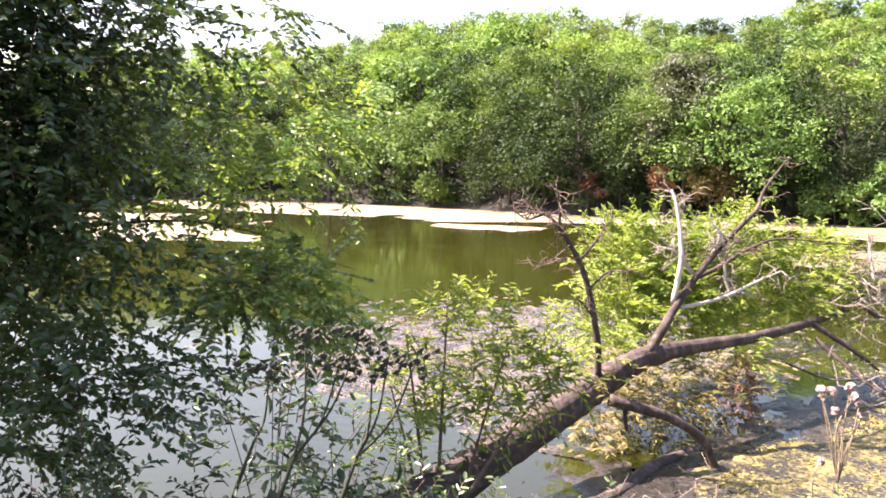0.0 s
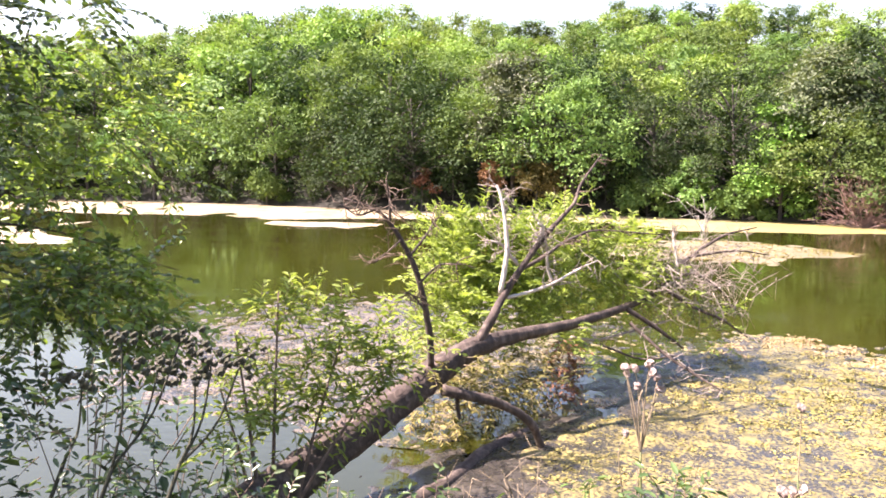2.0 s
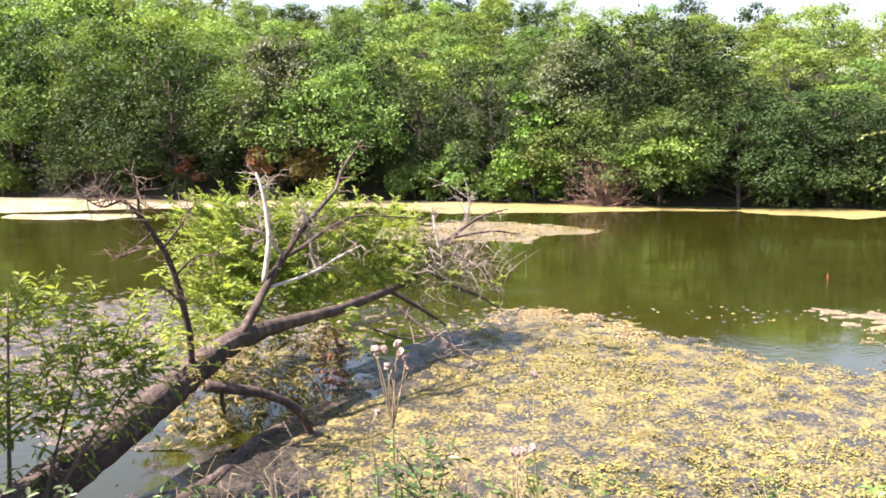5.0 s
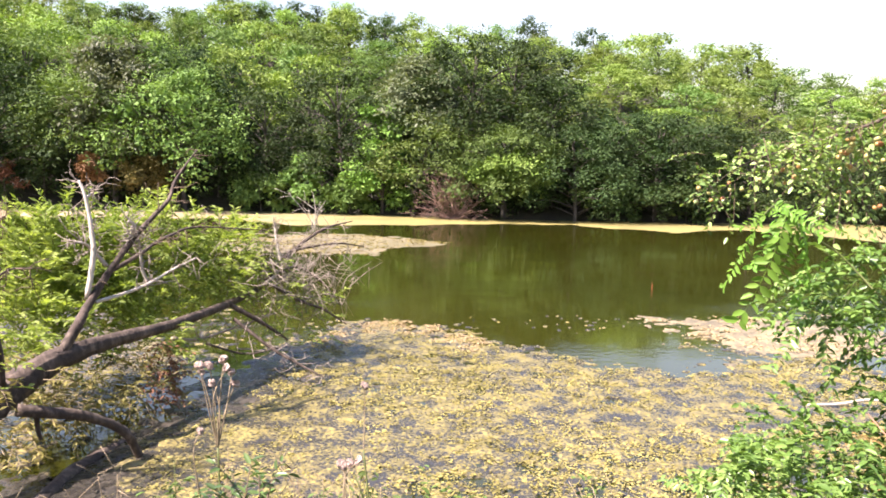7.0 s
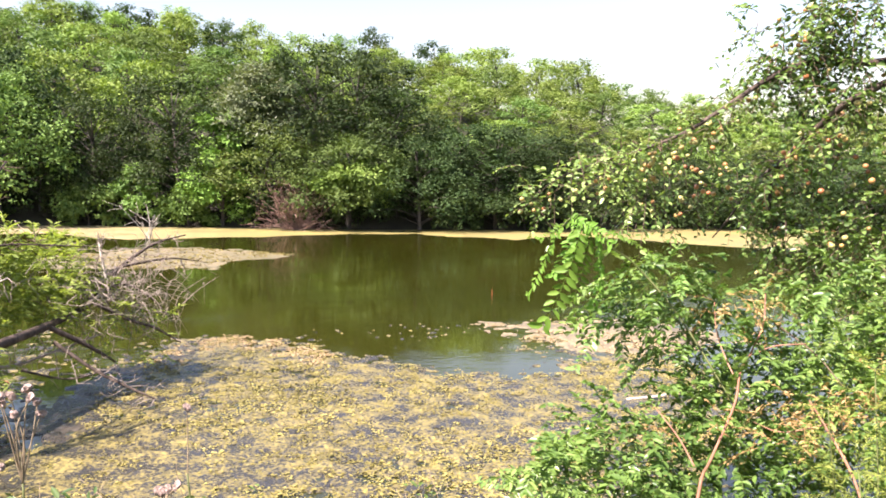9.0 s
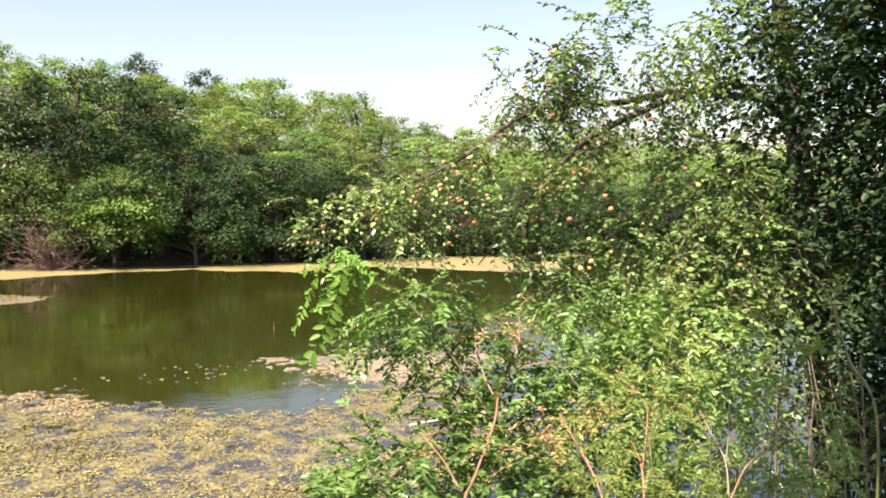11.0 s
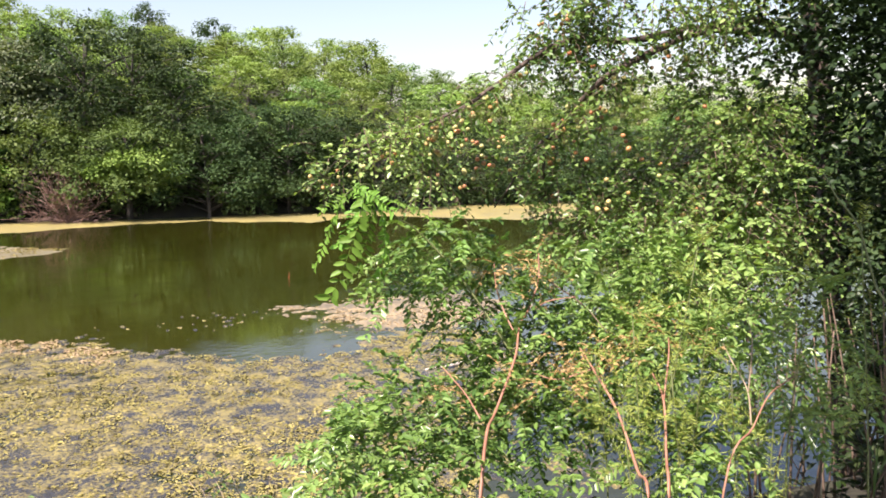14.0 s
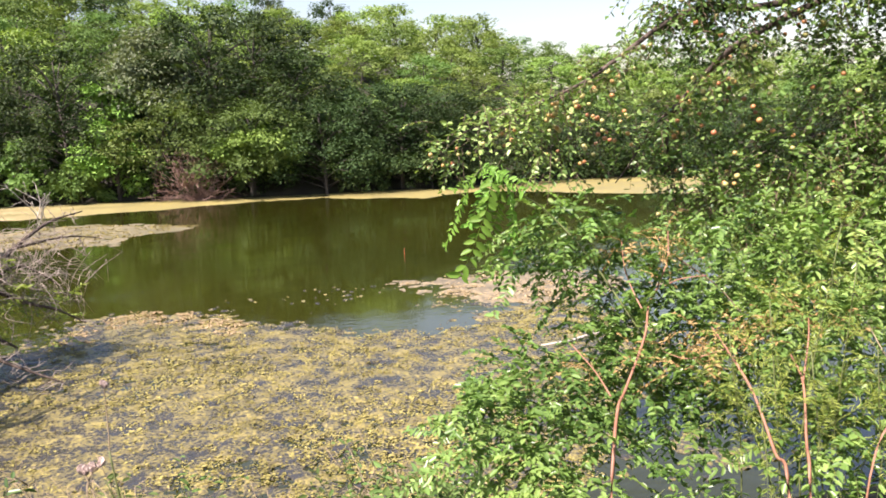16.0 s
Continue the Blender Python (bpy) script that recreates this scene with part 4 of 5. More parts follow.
# ---- the big tree on the bank to the left ----
rng = np.random.default_rng(91)
left = tagged(new("bank_tree"), "big shaded broadleaf tree hanging dark boughs over the water", "tree")
limb("trunk", left, [(-6.6, 1.3, 0.2), (-6.55, 1.4, 1.5), (-6.4, 1.5, 3.0), (-6.3, 1.4, 5.0)], [0.26, 0.22, 0.19, 0.12], BARK, 12)
for k, pts in enumerate([[(-6.4, 1.5, 3.0), (-5.4, 2.6, 3.6), (-4.6, 3.4, 3.5), (-3.9, 3.9, 3.25)], [(-6.45, 1.5, 2.5), (-5.4, 2.7, 2.75), (-4.4, 3.6, 2.75), (-3.6, 4.1, 2.5)],
                         [(-6.5, 1.4, 1.6), (-5.2, 2.7, 2.0), (-4.2, 3.6, 2.0), (-3.3, 4.1, 1.7)], [(-6.5, 1.4, 1.2), (-5.2, 2.5, 1.3), (-4.3, 3.3, 1.0)], [(-6.3, 1.4, 4.2), (-5.4, 0.9, 4.5), (-4.5, 0.5, 4.5)],
                         [(-6.3, 1.4, 4.6), (-5.9, 0.4, 5.4), (-5.0, -0.6, 5.6)]]):
    limb("bough", left, [np.array(q) + rng.normal(0, 0.13, 3) * (0 < j) for j, q in enumerate(pts)], [0.045, 0.018, 0.008, 0.003], BARK, 6, "", 0.05, 92 + k)
stems, lv = Geo(), Geo()
leaf_cloud(rng, stems, lv, [((-4.4, 3.1, 2.9), (0.6, 0.55, 0.65), 240), ((-4.35, 2.85, 2.2), (0.55, 0.5, 0.55), 210), ((-4.2, 2.8, 1.6), (0.5, 0.5, 0.4), 95), ((-4.05, 2.6, 1.15), (0.45, 0.4, 0.4), 100), ((-3.7, 2.75, 1.25), (0.3, 0.25, 0.25), 40), ((-4.9, 2.9, 1.8), (0.6, 0.6, 0.9), 190),
                            ((-3.87, 3.5, 1.8), (0.4, 0.37, 0.26), 40), ((-3.49, 3.83, 1.62), (0.33, 0.32, 0.2), 34), ((-3.94, 3.53, 3.13), (0.4, 0.38, 0.2), 60), ((-3.6, 3.99, 3.25), (0.24, 0.21, 0.12), 16), ((-3.79, 3.15, 1.36), (0.3, 0.3, 0.18), 34), ((-4.6, 3.3, 3.5), (0.6, 0.5, 0.4), 110)],
           ways=(0.15, 0.1, -0.1), length=(0.2, 0.42), leaf=(0.058, 0.03), gap=0.019, sag=0.35)
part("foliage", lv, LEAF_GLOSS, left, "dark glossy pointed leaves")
# inner leaves repeat the outer ones with the crown's shade in their colour
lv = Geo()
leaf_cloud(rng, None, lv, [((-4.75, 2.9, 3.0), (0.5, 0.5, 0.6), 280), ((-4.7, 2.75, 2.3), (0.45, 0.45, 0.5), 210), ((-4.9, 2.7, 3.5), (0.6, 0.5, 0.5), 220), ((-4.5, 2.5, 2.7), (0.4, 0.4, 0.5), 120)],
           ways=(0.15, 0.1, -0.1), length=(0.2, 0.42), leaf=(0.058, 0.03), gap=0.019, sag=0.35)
part("foliage", lv, LEAF_SHADE, left, "leaves in the depth of the crown, coloured dark for its shade")
# outer sprays: same tree's leaves, lightened in colour to look sunlit
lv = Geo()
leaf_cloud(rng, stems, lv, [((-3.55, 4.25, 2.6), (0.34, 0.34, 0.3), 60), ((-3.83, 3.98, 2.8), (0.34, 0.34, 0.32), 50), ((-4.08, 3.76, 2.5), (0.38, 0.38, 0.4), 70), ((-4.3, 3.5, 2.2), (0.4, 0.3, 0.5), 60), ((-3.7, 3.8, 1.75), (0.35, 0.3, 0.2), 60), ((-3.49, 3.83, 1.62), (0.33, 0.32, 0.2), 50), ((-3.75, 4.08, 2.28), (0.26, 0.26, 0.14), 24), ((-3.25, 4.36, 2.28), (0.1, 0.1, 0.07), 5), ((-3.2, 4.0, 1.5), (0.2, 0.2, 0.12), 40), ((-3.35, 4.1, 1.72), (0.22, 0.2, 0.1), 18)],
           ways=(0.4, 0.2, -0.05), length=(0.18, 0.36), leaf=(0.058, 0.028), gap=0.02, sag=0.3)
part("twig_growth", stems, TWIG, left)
part("foliage", lv, LEAF_SUNLIT_SPRAY, left, "leaves on the outer sprays, sunlight put into their light green")
# unseen upper lobes, added to shade the lower boughs and the burdocks
shade_canopy = Geo()
for c, r, n in [((-6.0, 0.6, 5.4), (1.5, 1.2, 1.2), 1500), ((-3.7, 1.1, 4.6), (1.0, 0.7, 0.5), 1200), ((-6.8, 1.4, 3.4), (1.0, 1.1, 1.6), 1700)]:
    p, d = in_ball(rng, n, c, r)
    rhombs(shade_canopy, p, unit(d + rng.normal(0, 0.6, p.shape)), unit(rng.normal(0, 0.5, p.shape) + [0, 0, 1]), rng.uniform(0.12, 0.2, n), rng.uniform(0.07, 0.12, n))
part("crown", shade_canopy, LEAF_GLOSS, left)

# ---- shade tree behind the viewing spot, added and mostly unseen ----
rng = np.random.default_rng(95)
shade = tagged(new("bank_tree"), "added broadleaf tree, mostly out of view, that shades the plum side", "tree")
limb("trunk", shade, [(4.2, -0.9, 0.7), (4.1, -0.7, 2.5), (3.7, -0.2, 4.4), (3.6, 0.3, 5.8)], [0.2, 0.16, 0.1, 0.05], BARK, 10)
# lobes set across the sun's path to shade the plum's right side
shade_canopy = Geo()
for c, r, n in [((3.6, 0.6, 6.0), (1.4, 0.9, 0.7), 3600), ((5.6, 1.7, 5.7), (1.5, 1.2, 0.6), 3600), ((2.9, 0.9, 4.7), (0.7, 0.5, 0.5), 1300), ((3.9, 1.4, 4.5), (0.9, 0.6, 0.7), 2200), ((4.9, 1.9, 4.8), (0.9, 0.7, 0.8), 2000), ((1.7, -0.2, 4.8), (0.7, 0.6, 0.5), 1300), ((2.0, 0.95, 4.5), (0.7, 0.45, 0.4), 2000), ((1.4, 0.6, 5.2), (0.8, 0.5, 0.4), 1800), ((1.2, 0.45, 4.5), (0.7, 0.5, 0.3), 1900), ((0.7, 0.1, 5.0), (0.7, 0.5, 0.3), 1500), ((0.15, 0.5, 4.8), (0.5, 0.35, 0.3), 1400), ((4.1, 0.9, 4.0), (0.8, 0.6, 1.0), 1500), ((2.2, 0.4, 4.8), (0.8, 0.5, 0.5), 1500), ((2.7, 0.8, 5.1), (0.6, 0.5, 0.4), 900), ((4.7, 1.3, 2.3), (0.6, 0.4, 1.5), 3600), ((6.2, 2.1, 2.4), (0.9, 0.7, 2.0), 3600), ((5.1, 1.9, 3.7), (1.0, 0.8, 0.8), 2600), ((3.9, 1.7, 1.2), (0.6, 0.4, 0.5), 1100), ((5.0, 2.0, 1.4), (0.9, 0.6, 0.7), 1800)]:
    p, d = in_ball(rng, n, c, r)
    blades(shade_canopy, p, unit(d + rng.normal(0, 0.6, p.shape)), unit(rng.normal(0, 0.5, p.shape) + [0, 0, 1]), rng.uniform(0.07, 0.13, n) * (0.62 if c[2] < 3 else 1), rng.uniform(0.045, 0.075, n) * (0.62 if c[2] < 3 else 1))
# the low lobes in view also get their shade from the leaf colour
part("crown", shade_canopy, LEAF_SHADE, shade)


# ---- plum tree ----
rng = np.random.default_rng(101)
plum = tagged(new("plum_tree"), "fruiting wild plum tree with small glossy leaves and yellow-red plums", "tree")
limb("trunk", plum, [(5.3, 2.75, -0.2), (5.28, 2.9, 0.8), (5.37, 3.15, 2.4), (5.25, 3.23, 3.4), (5.1, 3.27, 4.2)], [0.11, 0.1, 0.085, 0.07, 0.04], BARK, 10)
B1 = [(5.3, 3.2, 3.2), (4.36, 3.47, 3.21), (3.78, 3.56, 3.1), (3.4, 3.59, 3.09), (3.15, 3.67, 3.0), (2.89, 3.77, 2.81), (2.81, 3.99, 2.69), (2.69, 4.23, 2.6), (2.57, 4.48, 2.53), (2.44, 4.74, 2.43), (2.4, 4.94, 2.32)]
B2 = [(5.32, 3.2, 3.0), (4.5, 3.1, 3.21), (3.96, 3.17, 3.12), (3.63, 3.3, 2.98), (3.36, 3.32, 2.86), (3.35, 3.49, 2.76), (3.33, 3.66, 2.62), (3.33, 3.81, 2.48), (3.34, 3.85, 2.31), (3.37, 3.85, 2.09), (3.41, 3.84, 1.94)]
B3 = [(5.35, 3.1, 2.2), (5.2, 2.6, 2.8), (5.4, 1.9, 3.1), (5.6, 1.2, 3.1)]
B4 = [(5.36, 3.1, 2.0), (4.6, 3.3, 2.1), (4.1, 3.5, 1.9), (3.6, 3.7, 1.7)]
for k, (pts, rad) in enumerate(((B1, [0.05, 0.035, 0.022, 0.01, 0.004]), (B2, [0.05, 0.038, 0.03, 0.018, 0.008]), (B3, [0.05, 0.03, 0.01]), (B4, [0.04, 0.025, 0.008]), ([(3.35, 3.78, 2.55), (3.29, 3.93, 2.41), (3.23, 4.07, 2.19), (3.21, 4.17, 2.08)], [0.02, 0.012, 0.006]))):
    limb("bough", plum, pts, [r * 0.58 for r in rad], BARK, 7, "", 0.12, 102 + k)
stems, lv = Geo(), Geo()
along = np.concatenate([smooth_line(B1, 8)[16:], smooth_line(B2, 8)[16:]])
pick = along[rng.integers(0, len(along), 340)] + rng.normal(0, 0.06, (340, 3))
sprigs(rng, stems, lv, pick, rng.normal(0, 1, (340, 3)) + [0, 0, -0.35], rng.uniform(0.1, 0.28, 340), leaf=(0.042, 0.025), gap=0.022, sag=0.4)
PLUM_LOBES = [((3.37, 3.8, 3.28), (0.24, 0.24, 0.32), 105), ((3.72, 3.42, 3.42), (0.42, 0.42, 0.3), 135), ((4.04, 3.03, 3.4), (0.4, 0.4, 0.32), 190), ((3.55, 3.69, 2.98), (0.28, 0.28, 0.08), 8), ((2.98, 4.47, 2.4), (0.4, 0.36, 0.2), 90),
              ((3.19, 4.19, 2.3), (0.31, 0.31, 0.22), 80), ((2.62, 4.71, 2.38), (0.26, 0.26, 0.13), 34), ((3.82, 3.74, 2.45), (0.34, 0.34, 0.34), 150), ((3.9, 3.33, 2.16), (0.42, 0.42, 0.47), 200), ((3.62, 3.64, 2.0), (0.28, 0.28, 0.22), 90),
              ((4.11, 3.06, 2.62), (0.36, 0.36, 0.4), 190), ((3.56, 3.04, 1.66), (0.42, 0.42, 0.3), 170), ((4.03, 2.79, 1.94), (0.36, 0.36, 0.52), 230), ((3.44, 2.46, 1.45), (0.28, 0.28, 0.26), 90), ((4.5, 3.3, 2.3), (0.5, 0.4, 0.8), 220)]
leaf_cloud(rng, stems, lv, [(c, r, int(n * 1.8)) for c, r, n in PLUM_LOBES], clumps=0.47, ways=(0, 0, -0.15), length=(0.13, 0.32), leaf=(0.039, 0.023), gap=0.02, sag=0.35)
part("twig_growth", stems, TWIG, plum)
part("foliage", lv, LEAF_PLUM, plum, "small glossy oval leaves")
# right side and depth of the plum: shade painted by the darker leaf copy
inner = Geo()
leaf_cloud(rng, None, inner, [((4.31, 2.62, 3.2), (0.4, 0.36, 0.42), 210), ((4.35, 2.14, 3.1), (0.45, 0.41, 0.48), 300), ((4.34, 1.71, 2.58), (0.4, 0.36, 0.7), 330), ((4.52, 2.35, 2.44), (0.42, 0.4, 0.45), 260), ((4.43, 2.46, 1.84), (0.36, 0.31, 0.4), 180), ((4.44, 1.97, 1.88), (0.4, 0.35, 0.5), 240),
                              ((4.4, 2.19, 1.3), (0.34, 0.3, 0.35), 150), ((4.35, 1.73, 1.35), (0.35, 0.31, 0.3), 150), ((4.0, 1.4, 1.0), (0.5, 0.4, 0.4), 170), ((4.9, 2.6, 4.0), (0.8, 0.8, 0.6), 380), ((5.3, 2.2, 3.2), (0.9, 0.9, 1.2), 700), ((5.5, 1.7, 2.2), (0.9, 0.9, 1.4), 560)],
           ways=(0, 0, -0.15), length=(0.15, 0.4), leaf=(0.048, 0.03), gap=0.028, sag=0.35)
part("foliage", inner, LEAF_SHADE, plum, "leaves in the depth of the tree, shade put into their dark colour")
FRUIT = rough_material("plum_skin", [(0.4, (0.36, 0.13, 0.055)), (0.5, (0.4, 0.25, 0.08)), (0.6, (0.36, 0.34, 0.12))], 9, rough=0.35, bump=0.05)
ripe = FRUIT.node_tree.nodes.new("ShaderNodeObjectInfo")   # each plum has its own ripeness
spread = FRUIT.node_tree.nodes.new("ShaderNodeMapRange")
spread.inputs["To Min"].default_value, spread.inputs["To Max"].default_value = 0.4, 0.7
FRUIT.node_tree.links.new(ripe.outputs["Random"], spread.inputs["Value"])
FRUIT.node_tree.links.new(spread.outputs[0], FRUIT.node_tree.nodes["Color Ramp"].inputs["Fac"])
bm = bmesh.new()
bmesh.ops.create_icosphere(bm, subdivisions=2, radius=0.0145)
for v in bm.verts:
    if v.co.z > 0.01:
        v.co.z -= (v.co.z - 0.01) * 0.5
fruit_mesh = bpy.data.meshes.new("plum")
bm.to_mesh(fruit_mesh)
bm.free()
fruit_mesh.materials.append(FRUIT)
for p in fruit_mesh.polygons:
    p.use_smooth = True
knots = along[rng.integers(0, len(along), 34)]   # the fruit hangs in bunches
hang = np.repeat(knots, 4, 0) + rng.normal(0, 1, (136, 3)) * [0.055, 0.055, 0.04] - [0, 0, 0.09]
more = np.concatenate([in_ball(rng, 50, (3.75, 3.5, 2.3), (0.5, 0.5, 0.6))[0], in_ball(rng, 26, (4.0, 2.9, 2.2), (0.4, 0.4, 0.6))[0], in_ball(rng, 40, (3.05, 4.3, 2.4), (0.4, 0.35, 0.22))[0], in_ball(rng, 34, (3.4, 3.75, 3.25), (0.25, 0.25, 0.25))[0]])
for p in np.concatenate([hang, more]):
    f = part("plum", fruit_mesh, None, plum)
    f.location = p
    f.rotation_euler = (rng.uniform(-0.5, 0.5), rng.uniform(-0.5, 0.5), rng.uniform(0, 6))
    f.scale = [rng.uniform(0.85, 1.2)] * 3


# ---- bush with feathered leaves and red stems in front of the plum ----
rng = np.random.default_rng(111)
bush = tagged(new("locust_bush"), "young locust bush with bright feathered leaves and reddish stems", "bush")
VIEW = Vector((-0.05, 0.26, 2.39))
STEMS = [([(1.12, 1.76, 0.9), (1.24, 1.86, 1.39), (1.38, 2.0, 1.57), (1.49, 2.09, 1.6), (1.64, 2.17, 1.73), (1.74, 2.26, 1.81), (1.85, 2.33, 1.85)], 0.011, RED_STEM), ([(1.84, 2.33, 1.84), (1.9, 2.34, 1.94), (1.93, 2.37, 2.04)], 0.007, RED_STEM),
         ([(1.85, 2.33, 1.84), (1.89, 2.27, 1.88), (1.94, 2.19, 1.9)], 0.006, RED_STEM), ([(1.77, 2.31, 1.76), (1.77, 2.37, 1.83), (1.78, 2.43, 1.91), (1.8, 2.47, 2.0)], 0.006, RED_STEM),
         ([(1.45, 1.42, 0.9), (1.56, 1.54, 1.45), (1.65, 1.66, 1.51), (1.73, 1.81, 1.63), (1.79, 1.97, 1.72), (1.85, 2.08, 1.75)], 0.01, RED_STEM), ([(1.84, 2.0, 1.7), (1.75, 2.08, 1.66), (1.69, 2.14, 1.68)], 0.005, RED_STEM),
         ([(1.5, 1.4, 0.9), (1.59, 1.5, 1.45), (1.7, 1.6, 1.55), (1.81, 1.7, 1.67), (1.88, 1.8, 1.72)], 0.01, RED_STEM), ([(1.81, 1.7, 1.67), (1.88, 1.74, 1.78), (1.93, 1.78, 1.83)], 0.006, RED_STEM),
         ([(1.55, 1.38, 0.9), (1.66, 1.39, 1.54), (1.78, 1.39, 1.68), (1.87, 1.4, 1.75), (1.95, 1.38, 1.79)], 0.006, RED_STEM), ([(1.82, 1.42, 1.67), (1.89, 1.48, 1.74), (1.94, 1.56, 1.79), (1.99, 1.63, 1.83)], 0.0045, STRAW), ([(1.88, 1.47, 1.74), (1.97, 1.52, 1.85), (2.04, 1.58, 1.9)], 0.004, STRAW),
         ([(1.94, 2.41, 1.97), (2.02, 2.24, 1.86), (2.03, 2.12, 1.77)], 0.006, TWIG), ([(1.39, 2.04, 1.61), (1.41, 2.14, 1.66), (1.41, 2.26, 1.72)], 0.006, RED_STEM),
         ([(1.64, 2.17, 1.73), (1.56, 2.35, 1.98), (1.46, 2.46, 2.14), (1.36, 2.45, 2.2), (1.28, 2.42, 2.27), (1.22, 2.39, 2.31), (1.15, 2.36, 2.3), (1.1, 2.32, 2.28)], 0.007, GREEN_STEM)]
for k, (pts, r, mt) in enumerate(STEMS):
    if k < 13:
        pts = [VIEW + 0.93 * (Vector(q) - VIEW) for q in pts]
        if k in (0, 4, 6, 8):
            pts[0].z = 0.85
    limb("stem", bush, pts, [r * 0.48, r * 0.4, r * 0.28], mt, 6, "", 0.05, 112 + k)
LEAFLET = Geo()
sprigs(np.random.default_rng(3), LEAFLET, LEAFLET, [(0, 0, 0)], [(1, 0, 0.1)], [0.2], leaf=(0.034, 0.015), gap=0.0135, sag=0.25, pairs=True, stem_r=0.0012)
feather = LEAFLET.mesh("feathered_leaf", leaf_material("leaf_young", (0.075, 0.165, 0.022), (0.125, 0.25, 0.036), (0.2, 0.335, 0.065), 0.4, 0.3, 1.5))
feather2 = LEAFLET.mesh("feathered_leaf", leaf_material("leaf_locust", (0.045, 0.095, 0.02), (0.13, 0.215, 0.048), (0.28, 0.375, 0.11), 0.32, 0.24, 1.5, 0.4))


def feathered(parent, p, way, size, mesh):
    f = part("feathered_leaf", mesh, None, parent)
    f.matrix_basis = Matrix.Translation(p) @ Vector(way).to_track_quat("X", "Z").to_matrix().to_4x4() @ Matrix.Rotation(rng.normal(0, 0.5), 4, "X") @ Matrix.Scale(size, 4)


for a, b in (((1.1, 2.32, 2.28), (1.03, 2.34, 2.11)), ((1.16, 2.3, 2.31), (1.12, 2.28, 2.04)), ((1.2, 2.31, 2.29), (1.18, 2.3, 2.1)), ((1.22, 2.36, 2.31), (1.25, 2.3, 2.13)), ((1.28, 2.42, 2.27), (1.3, 2.37, 2.08)), ((1.13, 2.34, 2.31), (1.17, 2.2, 2.29)),
             ((1.2, 2.38, 2.31), (1.12, 2.3, 2.18)), ((1.3, 2.42, 2.26), (1.42, 2.34, 2.22)), ((1.16, 2.36, 2.3), (1.07, 2.3, 2.25)), ((1.24, 2.4, 2.29), (1.2, 2.34, 2.2))):   # the bright spray that hangs out towards the water
    feathered(bush, a, Vector(b) - Vector(a), (Vector(b) - Vector(a)).length / 0.2, feather)
stems, lv = Geo(), Geo()
LOCUST_LOBES = [((1.31, 2.28, 1.58), (0.23, 0.22, 0.11), 62), ((1.08, 2.19, 1.5), (0.17, 0.17, 0.15), 52), ((1.2, 2.03, 1.46), (0.18, 0.17, 0.17), 60), ((1.62, 2.26, 1.63), (0.2, 0.2, 0.14), 56), ((1.56, 2.49, 2.08), (0.15, 0.15, 0.12), 40), ((1.7, 2.42, 1.95), (0.17, 0.17, 0.15), 52),
                ((1.89, 2.27, 1.77), (0.2, 0.2, 0.19), 60), ((1.71, 2.08, 1.58), (0.22, 0.22, 0.09), 46), ((1.96, 2.01, 1.7), (0.21, 0.21, 0.2), 62), ((2.02, 1.76, 1.7), (0.18, 0.18, 0.21), 56), ((2.21, 2.26, 1.92), (0.29, 0.29, 0.2), 80), ((2.32, 1.97, 1.93), (0.22, 0.22, 0.24), 66),
                ((1.48, 1.72, 1.42), (0.13, 0.13, 0.07), 20), ((1.8, 1.56, 1.55), (0.15, 0.15, 0.1), 34), ((1.41, 2.51, 1.98), (0.08, 0.08, 0.08), 12), ((2.45, 2.4, 1.75), (0.3, 0.3, 0.25), 70), ((2.3, 1.6, 1.75), (0.25, 0.2, 0.3), 50)]
for c, r, n in LOCUST_LOBES:
    q, d = in_ball(rng, int(n * 1.25), c, r)
    sprigs(rng, stems, lv, q, d * 0.5 + rng.normal(0, 0.6, q.shape) + [-0.25, 0, -0.15], rng.uniform(0.1, 0.19, len(q)), leaf=(0.031, 0.0145), gap=0.0145, sag=0.35, pairs=True, stem_r=0.0012)
    for a, b in zip(*in_ball(rng, max(n // 12, 2), c, np.array(r) * 1.1)):
        feathered(bush, a, unit(b * 0.8 + rng.normal(0, 0.5, 3) + [-0.2, 0, -0.2]), rng.uniform(0.7, 1.0), feather2)
tan = Geo()
for c, r, n in [((1.65, 2.25, 2.0), (0.1, 0.1, 0.06), 16), ((1.79, 2.2, 2.04), (0.1, 0.1, 0.06), 16), ((1.7, 1.91, 1.78), (0.22, 0.15, 0.05), 40), ((1.56, 1.95, 1.72), (0.16, 0.12, 0.04), 22), ((1.38, 2.2, 1.68), (0.07, 0.07, 0.05), 10), ((1.88, 1.76, 1.84), (0.2, 0.2, 0.08), 24)]:
    sprigs(rng, tan, tan, in_ball(rng, n, c, r)[0], rng.normal(0, 1, (n, 3)), rng.uniform(0.05, 0.12, n), leaf=(0.02, 0.008), gap=0.012, maker=rhombs, stem_r=0.0012)
part("foliage", tan, LEAF_TAN, bush, "withered tan leaf stalks")
part("twig_growth", stems, GREEN_STEM, bush)
part("foliage", lv, feather2.materials[0], bush, "green oval leaflets")

